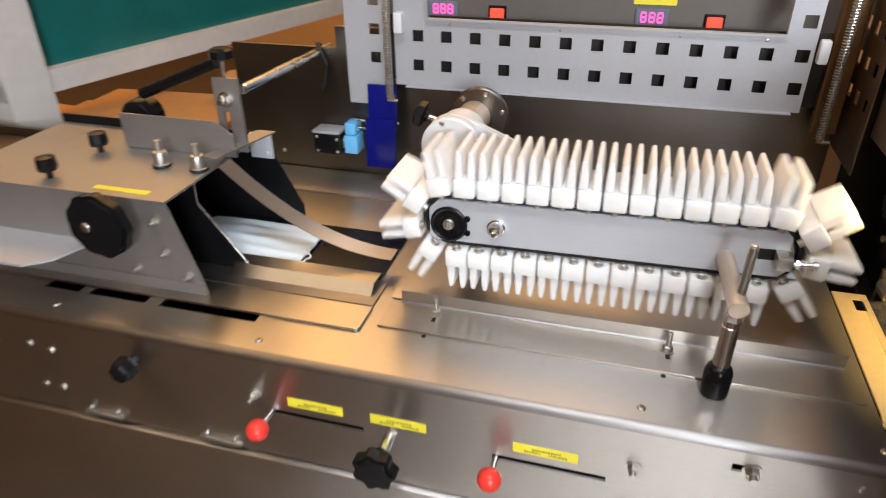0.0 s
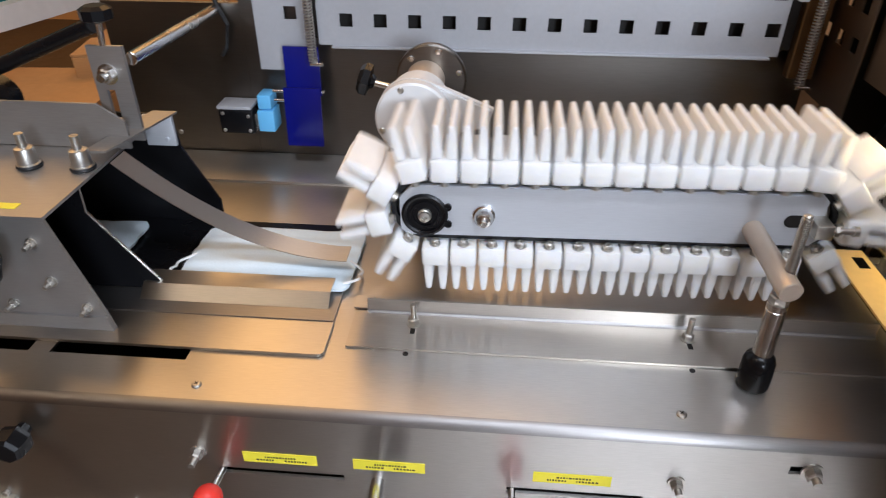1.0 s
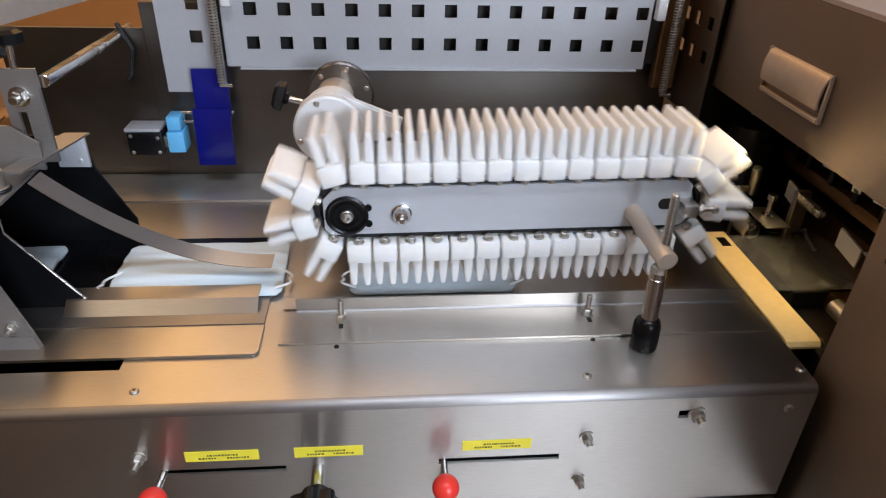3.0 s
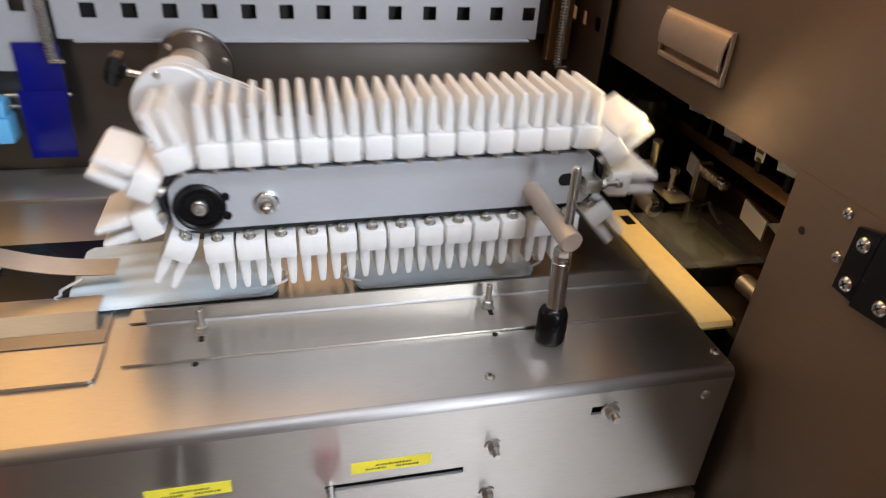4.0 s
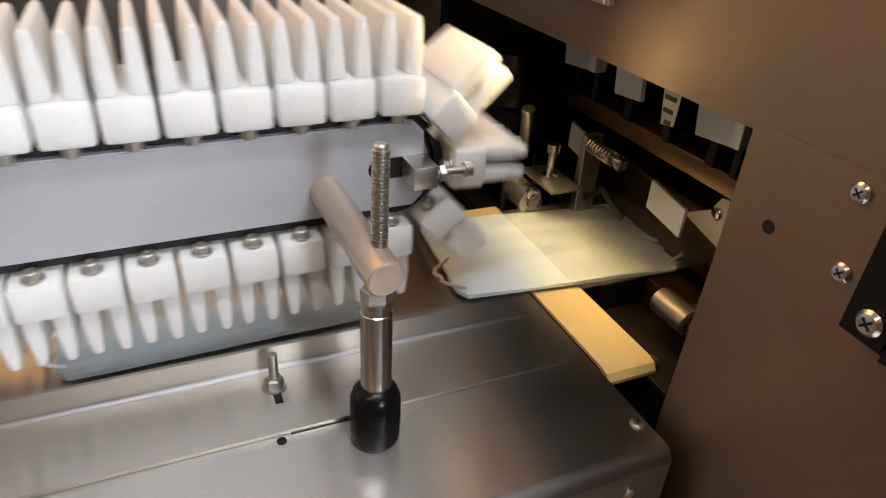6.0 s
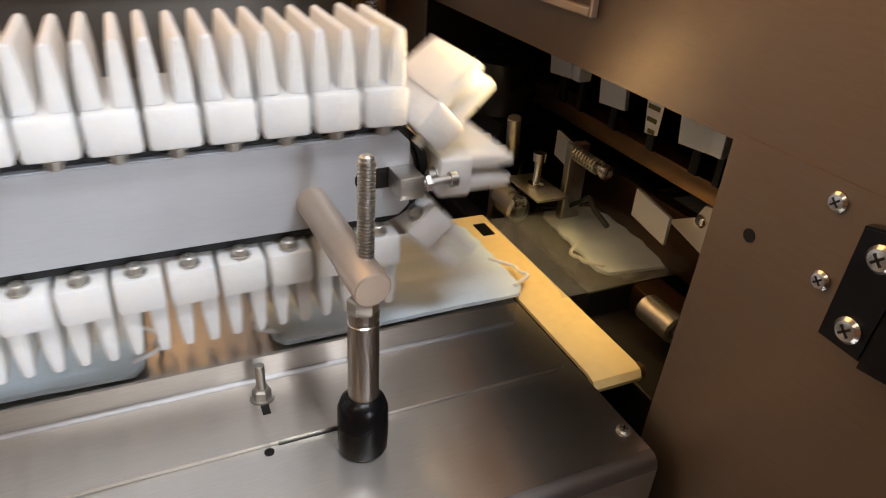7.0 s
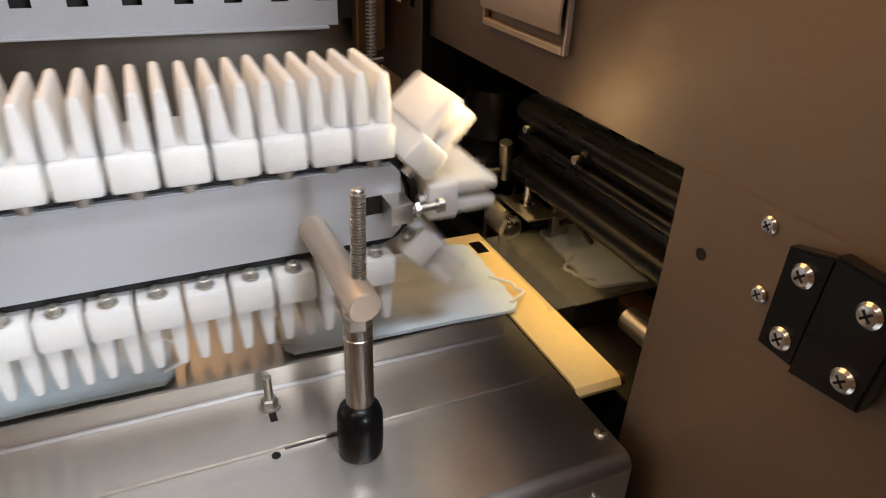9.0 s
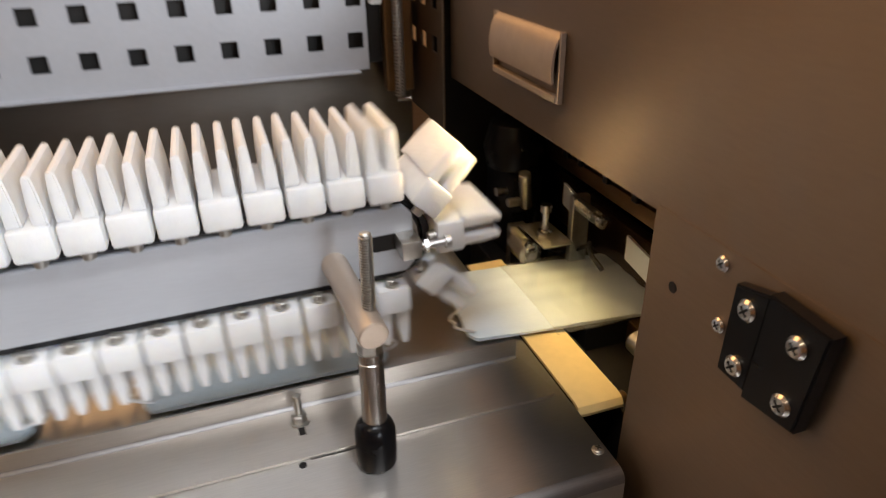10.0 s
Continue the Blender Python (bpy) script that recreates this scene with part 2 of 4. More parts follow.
def hexbolt(bm, p, axis, r, h, stub=0.0):
    """Hexagon head with a washer and, if stub is given, a short threaded end."""
    a = Vector(axis).normalized()
    lathe(bm, p, a, [(0, 0), (r * 1.35, 0), (r * 1.35, h * 0.2), (0, h * 0.2)], 18)
    lathe(bm, Vector(p) + a * h * 0.2, a, [(0, 0), (r, 0), (r, h * 0.65), (r * 0.8, h * 0.8), (0, h * 0.8)], 6)
    if stub:
        lathe(bm, Vector(p) + a * h, a, [(0, -0.001), (r * 0.55, -0.001), (r * 0.55, stub), (0, stub)], 12)
    return bm


def panscrew(bm, p, axis, r):
    a = Vector(axis).normalized()
    lathe(bm, p, a, [(r, 0), (r, r * 0.25), (r * 0.75, r * 0.5), (r * 0.3, r * 0.58), (0, r * 0.58)], 18)
    return bm


def crossmark(bm, p, axis, r):
    """The shade in a screw's cross recess, as two sunken dark bars on its head."""
    a = Vector(axis).normalized()
    u = a.orthogonal().normalized()
    w = a.cross(u)
    o = Vector(p) + a * r * 0.6
    for s, t in ((u, w), (w, u)):
        c = [o + s * r * 0.5 + t * r * 0.1, o - s * r * 0.5 + t * r * 0.1, o - s * r * 0.5 - t * r * 0.1, o + s * r * 0.5 - t * r * 0.1]
        top = [bm.verts.new(v) for v in c]
        bot = [bm.verts.new(v - a * r * 0.2) for v in c]
        bm.faces.new(top)
        for i in range(4):
            bm.faces.new([top[i], top[(i + 1) % 4], bot[(i + 1) % 4], bot[i]])
    return bm


# ---- the room ----
def room():
    # unseen walls and ceiling, coloured warm so the steel reflects a golden room
    for name, dims, m in (
        ("floor", (-4.5, 4.5, -3.5, 5.0, -0.1, 0), CONCRETE),
        ("ceiling", (-4.5, 4.5, -3.5, 5.0, 3.1, 3.2), CEIL),
        ("wall_west", (-4.6, -4.5, -3.5, 5.0, 0, 3.1), WALL),
        ("wall_east", (4.5, 4.6, -3.5, 5.0, 0, 3.1), WALL),
        ("wall_south", (-4.5, 4.5, -3.6, -3.5, 0, 3.1), WALL),
        ("wall_north", (-4.5, 4.5, 5.0, 5.1, 0, 3.1), WALL),
    ):
        tagged(part(name, bx(B(), *dims), m, smooth=False), "plain " + m.name.replace("_", " ") + " of the workshop", name.split("_")[0], kind="structure")


# ---- machine table ----
FRONT, DECK = 0.516, 0.9


def machine_table():
    t = thing("packing_machine_table", "brushed stainless steel packing machine table with control levers", "machine", (-0.3, 0.75, 0))
    o = Vector((-0.3, 0.75, 0))
    def add(name, bm, m, label="", smooth=True, parent=t):
        bmesh.ops.translate(bm, verts=bm.verts[:], vec=-o)
        return part(name, bm, m, parent, label, smooth)
    def sub(name, bm, m, parent, label=""):
        bmesh.ops.translate(bm, verts=bm.verts[:], vec=-o)
        return part(name, bm, m, parent, label)
    slots = [(-0.665, -0.615, 0.569, 0.60), (-0.60, -0.522, 0.569, 0.60), (-0.502, -0.377, 0.569, 0.60)]
    add("deck", sheet(B(), "z", DECK - 0.003, DECK, (-1.95, 0.256), (FRONT + 0.008, 0.985), slots + [(0.0705, 0.112, 0.5958, 0.5975)]), STEEL, "brushed steel deck plate with cut slots", False)
    bend = B()
    pts = [(FRONT + 0.008 - 0.008 * math.sin(a), DECK - 0.008 + 0.008 * math.cos(a)) for a in [radians(90) * i / 8 for i in range(9)]]
    inner = [(FRONT + 0.008 - 0.005 * math.sin(a), DECK - 0.008 + 0.005 * math.cos(a)) for a in [radians(90) * i / 8 for i in range(9)]]
    prism(bend, pts + inner[::-1], "x", -1.95, 0.256)
    # darker steel damps the highlight along the rounded edge
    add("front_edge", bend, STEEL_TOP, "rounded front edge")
    fslots = [(-0.340, -0.230, 0.8205, 0.8275), (-0.091, 0.022, 0.8205, 0.8275), (0.128, 0.141, 0.868, 0.877)]
    add("front_panel", sheet(B(), "y", FRONT, FRONT + 0.003, (-1.95, 0.256), (0.755, DECK - 0.008), fslots), STEEL_V, "brushed steel front panel with lever slots", False)
    # sheet added to darken the slots as the shade inside would
    add("slot_shade", bx(B(), -1.1, 0.24, FRONT + 0.03, FRONT + 0.034, 0.77, 0.88), DARK, "near-black sheet for the shade behind the slots")
    add("lower_door", bx(B(), -1.95, 0.256, FRONT - 0.006, FRONT + 0.02, 0.10, 0.751, 0.002), STEEL_V, "lower steel door panel")
    add("cabinet_body", bx(B(), -1.95, 0.256, FRONT + 0.05, 0.99, 0.10, 0.86), DARK, "")
    for x in (-1.85, 0.2):
        for y in (0.56, 0.94):
            add("foot", lathe(B(), (x, y, 0), (0, 0, 1), [(0, 0), (0.03, 0), (0.03, 0.02), (0.012, 0.03), (0.012, 0.101), (0, 0.101)]), RUBBER)
    # bolts and screws of the front
    for x, z, r, stub in ((-0.355, 0.845, 0.0052, 0.008), (0.045, 0.849, 0.0052, 0.006), (0.145, 0.8725, 0.0065, 0.006), (0.045, 0.792, 0.0052, 0.006)):
        add("bolt", hexbolt(B(), (x, FRONT, z), (0, -1, 0), r, 0.008, stub), BOLT, "zinc hexagon bolt")
    for x, z in ((0.233, 0.875), (-0.653, 0.855), (-0.624, 0.850), (-0.652, 0.792), (-0.626, 0.793), (-0.95, 0.85)):
        add("screw", panscrew(B(), (x, FRONT, z), (0, -1, 0), 0.0045), BOLT)
    for x0, x1, z in ((-0.600, -0.547, 0.763), (-0.439, -0.385, 0.762)):
        h = B()
        bx(h, x0, x1, FRONT - 0.006, FRONT, z - 0.003, z + 0.003, 0.001)
        for x in (x0 + 0.008, x1 - 0.008):
            rod(h, (x, FRONT - 0.004, z + 0.006), (x, FRONT - 0.0001, z + 0.006), 0.003)
        add("hinge", h, BOLT, "small steel hinge leaf")
    # yellow tape labels; their writing is too small to read
    for x0, x1 in ((-0.316, -0.252), (-0.221, -0.160), (-0.070, -0.006)):
        lab = add("label", bx(B(), x0, x1, FRONT - 0.0006, FRONT, 0.8375, 0.8495), YELLOW, "yellow printed tape label", False)
        ink = B()
        rnd = random.Random(int(x0 * 1000))
        for row, (a, b) in enumerate(((0.30, 0.72), (0.18, 0.84))):
            x = x0 + (x1 - x0) * a
            while x < x0 + (x1 - x0) * b:
                w = rnd.uniform(0.001, 0.0024)
                if not (row == 1 and 0.42 < (x - x0) / (x1 - x0) < 0.55):
                    z = 0.8447 - row * 0.0036
                    bx(ink, x, x + w, FRONT - 0.0009, FRONT - 0.0005, z - 0.0009, z + 0.0009)
                x += w + 0.0009
        sub("printed_line", ink, INK, lab)
    # levers with red balls
    for x, bxx in ((-0.336, -0.339), (-0.086, -0.087)):
        lev = add("lever", rod(B(), (x, FRONT + 0.02, 0.824), (bxx, 0.492, 0.824), 0.0032), CHROME, "steel lever stem")
        ball = B()
        bmesh.ops.create_uvsphere(ball, u_segments=24, v_segments=14, radius=0.0122, matrix=Matrix.Translation((bxx, 0.486, 0.824)))
        sub("ball", ball, RED, lev, "glossy red plastic ball knob")
    # star knob in the middle
    kn = add("knob_shaft", rod(B(), (-0.201, FRONT + 0.01, 0.822), (-0.200, 0.478, 0.822), 0.006), CHROME, "threaded knob shaft")
    st = B()
    lobes = [((0.0215 + 0.0022 * math.cos(7 * a)) * math.cos(a) - 0.200, (0.0215 + 0.0022 * math.cos(7 * a)) * math.sin(a) + 0.822) for a in [2 * math.pi * i / 56 for i in range(56)]]
    prism(st, lobes, "y", 0.462, 0.480, 0.003)
    lathe(st, (-0.200, 0.48, 0.822), (0, 1, 0), [(0.013, -0.001), (0.012, 0.008), (0.008, 0.012), (0, 0.012)])
    sub("star_knob", st, BLACK, kn, "black plastic star knob")
    add("side_knob", lathe(B(), (-0.505, FRONT, 0.861), (0, -1, 0), [(0, 0), (0.006, 0), (0.007, 0.008), (0.0135, 0.010), (0.0145, 0.014), (0.0135, 0.026), (0.011, 0.029), (0, 0.029)], 7), BLACK, "black plastic clamping knob", False)
    # screws in the deck
    for x, y in ((0.25, 0.54), (0.045, 0.541), (-0.355, 0.54), (-0.62, 0.54)):
        s = add("screw", panscrew(B(), (x, y, DECK), (0, 0, 1), 0.0042), BOLT)
        sub("cross_recess", crossmark(B(), (x, y, DECK), (0, 0, 1), 0.0042), DARK, s)
    for x in (0.065, -0.185):
        # near-black ring drawn for the shade in the hole
        add("hole_ring", lathe(B(), (x, 0.593, DECK), (0, 0, 1), [(0.0026, 0), (0.0026, 0.0006), (0.0015, 0.0006), (0.0015, 0.0002), (0, 0.0002)], 14), DARK)
    # rear of the deck: raised plate and upright back wall
    add("rear_plate", bx(B(), -1.95, 0.256, 0.90, 0.985, DECK, DECK + 0.004, 0.001), STEEL, "rear deck strip")
    return t


def guide_rail():
    t = thing("guide_rail", "bent sheet steel guide rail screwed onto the deck", "guide rail", (0, 0.625, DECK))
    o = Vector((0, 0.625, DECK))
    def add(name, bm, m, label="", smooth=True, parent=t):
        bmesh.ops.translate(bm, verts=bm.verts[:], vec=-o)
        return part(name, bm, m, parent, label, smooth)
    fl = B()
    r = 0.006
    poly = [(-0.240, 0.597), (0.250 - r, 0.597)] + [(0.250 - r + r * math.sin(a), 0.597 + r - r * math.cos(a)) for a in [radians(90) * i / 5 for i in range(1, 6)]] + [(0.242, 0.648), (-0.240, 0.648)]
    prism(fl, poly, "z", DECK + 0.0004, DECK + 0.0026)
    add("flange", fl, STEEL_SMOOTH, "flat flange", False)
    add("upright", prism(B(), [(-0.228, DECK + 0.0005), (0.240, DECK + 0.0005), (0.240, DECK + 0.019), (-0.228, DECK + 0.017)], "y", 0.648, 0.6503), STEEL, "upright lip", False)
    # darkened too, so the fold's bright line stays weak
    add("fold", prism(B(), [(0.6482, DECK + 0.0055)] + [(0.645 + 0.0032 * math.sin(a), DECK + 0.0058 - 0.0032 * math.cos(a)) for a in [radians(90) * i / 6 for i in range(6, -1, -1)]] + [(0.6482, DECK + 0.0026)], "x", -0.228, 0.240), STEEL_TOP, "inside fold in darker steel, highlight toned down")
    add("end_tab", prism(B(), [(0.650, DECK + 0.003), (0.668, DECK + 0.004), (0.668, DECK + 0.0055), (0.650, DECK + 0.0045)], "x", -0.242, -0.224), STEEL, "bent end tab", False)
    for x in (-0.182, 0.069):
        s = add("stud", rod(B(), (x, 0.632, DECK + 0.002), (x, 0.632, DECK + 0.026), 0.0026), BOLT, "threaded stud")
        nut = B()
        lathe(nut, (x, 0.632, DECK + 0.0026), (0, 0, 1), [(0, 0), (0.0068, 0), (0.0068, 0.0012), (0, 0.0012)], 18)
        lathe(nut, (x, 0.632, DECK + 0.0038), (0, 0, 1), [(0, 0), (0.0052, 0), (0.0052, 0.005), (0.004, 0.006), (0, 0.006)], 6)
        add("nut", nut, BOLT, "hexagon nut on a washer", parent=s)
        # thin near-black pad in place of the shaded slot opening
        add("slot", bx(B(), x - 0.0022, x + 0.0022, 0.618, 0.628, DECK + 0.0024, DECK + 0.0029), DARK, "dark adjusting slot", False)
    return t


# ---- lug conveyor ----
ZC, XL, XR, RB, PITCH, SPEED = 1.011, -0.173, 0.1456, 0.032, 0.0254, 0.1275
LOOP_LEN = 33 * PITCH


def loop_pose(s):
    """Pose of a lug at the length s along the belt: upper run to the left, round, lower run to the right, round."""
    n, s = divmod(s, LOOP_LEN)
    span, arc = XR - XL, math.pi * RB
    scale = (LOOP_LEN - 2 * arc) / 2 / span
    if s < span * scale:
        x, z, a = XR - s / scale, ZC + RB, 0
    elif s < span * scale + arc:
        f = (s - span * scale) / RB
        x, z, a = XL - RB * math.sin(f), ZC + RB * math.cos(f), -f
    elif s < 2 * span * scale + arc:
        x, z, a = XL + (s - span * scale - arc) / scale, ZC - RB, -math.pi
    else:
        f = (s - 2 * span * scale - arc) / RB
        x, z, a = XR + RB * math.sin(f), ZC - RB * math.cos(f), -math.pi - f
    return pose(x, 0, z - ZC, 0, math.degrees(a), 0)


lugs = []


def lug_conveyor():
    t = thing("lug_conveyor", "small overhead conveyor with white plastic lugs on a black belt", "conveyor", (0, 0.68, ZC))
    o = Vector((0, 0.68, ZC))
    def add(name, bm, m, label="", smooth=True, parent=t):
        bmesh.ops.translate(bm, verts=bm.verts[:], vec=-o)
        return part(name, bm, m, parent, label, smooth)
    def outline(inset=0.0):
        c, x0, x1, z0, z1 = 0.006, -0.195 + inset, 0.163 - inset, 0.987 + inset, 1.0365 - inset
        return [(x0 + c, z0), (x1 - c, z0), (x1, z0 + c), (x1, z1 - c), (x1 - c, z1), (x0 + 2 * c, z1), (x0, z1 - 2 * c), (x0, z0 + c)]
    add("front_plate", prism(B(), outline(), "y", 0.656, 0.661, 0.0008), ALU, "satin aluminium side plate")
    add("rear_plate", prism(B(), outline(), "y", 0.700, 0.705, 0.0008), ALU)
    belt = B()
    for r0, r1 in ((0.026, 0.0305),):
        pts = [(XL, -math.sin(radians(f)), math.cos(radians(f))) for f in range(0, 181, 12)] + [(XR, math.sin(radians(f)), -math.cos(radians(f))) for f in range(0, 181, 12)]
        ringo = [[belt.verts.new((cx + sx * r, y, ZC + sz * r)) for cx, sx, sz in pts] for y, r in ((0.6615, r1), (0.698, r1), (0.698, r0), (0.6615, r0))]
        n = len(pts)
        for k in range(4):
            for i in range(n):
                belt.faces.new([ringo[k][i], ringo[k][(i + 1) % n], ringo[(k + 1) % 4][(i + 1) % n], ringo[(k + 1) % 4][i]])
    add("belt", belt, RUBBER, "black toothed rubber belt")
    for x in (XL, XR):
        add("pulley", rod(B(), (x, 0.663, ZC), (x, 0.699, ZC), 0.0258, 32), BOLT, "grey steel pulley")
    ring = B()
    lathe(ring, (XL, 0.656, 1.008), (0, -1, 0), [(0.0205, 0), (0.0205, 0.002), (0.0185, 0.0028), (0.0165, 0.002), (0.0162, 0.0006), (0.0135, 0.0006), (0.013, 0.0022), (0.0105, 0.0022), (0.010, 0.0008), (0, 0.0008)], 40)
    for dz in (0.0085, -0.0085):
        lathe(ring, (XL + 0.0205, 0.6555, 1.008 + dz), (0, -1, 0), [(0.0034, 0), (0.0034, 0.0022), (0.0014, 0.0022), (0.0014, 0.001), (0, 0.001)], 14)
    be = add("bearing", ring, BLACK, "black ball bearing with a snap ring")
    add("shaft_end", lathe(B(), (XL, 0.656, 1.008), (0, -1, 0), [(0.0062, 0), (0.0062, 0.003), (0.0052, 0.004), (0.0050, 0.006), (0.0024, 0.0065), (0.0020, 0.004), (0, 0.004)], 24), BOLT, "turned steel shaft end", parent=be)
    add("dome_bolt", lathe(B(), (-0.121, 0.656, 1.009), (0, -1, 0), [(0.0098, 0), (0.0098, 0.002), (0.0085, 0.0025), (0.0085, 0.008), (0.006, 0.0115), (0.0035, 0.012), (0.0035, 0.017), (0.0025, 0.018), (0, 0.018)], 14), CHROME, "bright dome nut")
    # belt tensioner at the outlet end
    # flat near-black plate, painted shade of the slot
    add("tension_slot", prism(B(), [(0.137 + 0.006 * math.cos(a) + (0.02 if math.cos(a) > 0 else 0), 1.0115 + 0.006 * math.sin(a)) for a in [2 * math.pi * i / 20 for i in range(20)]], "y", 0.6556, 0.6562), DARK, "dark tension slot")
    add("tension_block", bx(B(), 0.150, 0.164, 0.637, 0.656, 1.005, 1.018, 0.001), BOLT, "square tension block")
    tb = B()
    rod(tb, (0.160, 0.642, 1.0115), (0.184, 0.642, 1.0115), 0.0026)
    lathe(tb, (0.166, 0.642, 1.0115), (1, 0, 0), [(0, 0), (0.005, 0), (0.005, 0.003), (0, 0.003)], 6)
    lathe(tb, (0.181, 0.642, 1.0115), (1, 0, 0), [(0, 0), (0.0045, 0), (0.0045, 0.004), (0, 0.004)], 12)
    add("tension_bolt", tb, CHROME, "bright tension bolt")
    # one lug: a base block with a front flange and two flat fingers
    lb = B()
    bx(lb, -0.0117, 0.0117, -0.033, 0.026, 0.0, 0.0205, 0.0026)
    for x0, x1, hh in ((-0.0109, -0.0023, 0.0500), (0.0023, 0.0109, 0.0494)):
        w = x1 - x0
        prism(lb, [(x0, 0.018), (x1, 0.018), (x1 - 0.0004, 0.034), (x1 - 0.0012, hh - 0.007), (x1 - w * 0.22, hh - 0.0012), (x0 + w * 0.60, hh), (x0 + w * 0.40, hh), (x0 + w * 0.22, hh - 0.0012), (x0 + 0.0012, hh - 0.007), (x0 + 0.0004, 0.034)], "y", -0.0280, 0.034, 0.0012)
    lug_mesh = finish("lug", lb, WHITE, True)
    sb = B()
    lathe(sb, (0, -0.0262, 0), (0, 0, -1), [(0, 0), (0.0052, 0), (0.0052, 0.001), (0.004, 0.001), (0.004, 0.0046), (0.0032, 0.0052), (0.0019, 0.0052), (0.0019, 0.003), (0, 0.003)], 14)
    screw_mesh = finish("screw", sb, BOLT, True)
    for k in range(33):
        lug = new("lug", lug_mesh)
        lug.parent = t
        if k == 0:
            lug["label"] = "white plastic two-fingered lug"
        sc = new("screw", screw_mesh)
        sc.parent = lug
        lugs.append(lug)
    # the whole unit rises a degree towards the outlet
    t.location.z += 0.003
    t.rotation_euler[1] = radians(-1)
    return t


def drive_motor():
    t = thing("gear_motor", "pale cast gear motor with a round flange behind the belt", "motor", (-0.19, 0.83, DECK))
    o = Vector((-0.19, 0.83, DECK))
    def add(name, bm, m, label="", parent=t, smooth=True):
        bmesh.ops.translate(bm, verts=bm.verts[:], vec=-o)
        return part(name, bm, m, parent, label, smooth)
    cx, cz = -0.192, 1.062
    fl = add("flange", lathe(B(), (cx, 0.735, cz), (0, 1, 0), [(0, 0), (0.034, 0), (0.036, 0.002), (0.036, 0.012), (0, 0.012)], 40), WHITE2, "pale grey round flange")
    for a in (20, 110, 200, 290):
        add("flange_screw", panscrew(B(), (cx + 0.031 * math.cos(radians(a)), 0.735, cz + 0.031 * math.sin(radians(a))), (0, -1, 0), 0.003), BOLT, parent=fl)
    arm = B()
    poly = [(cx + 0.036 * math.cos(radians(a)), cz + 0.036 * math.sin(radians(a))) for a in range(62, 250, 12)] + [(cx + 0.07, cz - 0.01), (cx + 0.075, cz + 0.008)]
    prism(arm, poly, "y", 0.748, 0.758, 0.002)
    add("arm", arm, WHITE2, "cast cover arm")
    add("gear_case", lathe(B(), (cx, 0.757, cz), (0, 1, 0), [(0.028, 0), (0.030, 0.008), (0.030, 0.034), (0.026, 0.039), (0, 0.039)], 36), WHITE2, "pale gear case")
    add("motor_body", lathe(B(), (cx, 0.795, cz), (0, 1, 0), [(0.021, 0), (0.021, 0.056), (0, 0.056)], 36), TANROD, "tan metal motor tube")
    rf = add("rear_flange", lathe(B(), (cx + 0.006, 0.851, cz), (0, 1, 0), [(0, 0), (0.036, 0), (0.038, 0.0015), (0.038, 0.008), (0, 0.008)], 40), STEEL_DK, "dark polished rear flange")
    for a in (15, 75, 135, 195):
        add("flange_screw", panscrew(B(), (cx + 0.006 + 0.031 * math.cos(radians(a)), 0.851, cz + 0.031 * math.sin(radians(a))), (0, -1, 0), 0.0035), CHROME, parent=rf)
    add("support", bx(B(), cx - 0.012, cx + 0.012, 0.79, 0.83, DECK + 0.0005, cz - 0.02, 0.002), STEEL_DK, "steel support post")
    kn = add("clamp_shaft", rod(B(), (cx - 0.02, 0.80, cz + 0.006), (-0.252, 0.80, 1.078), 0.0032), CHROME, "bright clamp shaft")
    kb = B()
    d = Vector((-0.062, 0, 0.02)).normalized()
    lathe(kb, (-0.238, 0.80, 1.0745), d, [(0, 0), (0.006, 0), (0.008, 0.004), (0.0165, 0.006), (0.0165, 0.013), (0.012, 0.017), (0, 0.018)], 7)
    add("clamp_knob", kb, BLACK, "black lobed clamp knob", kn, False)
    return t


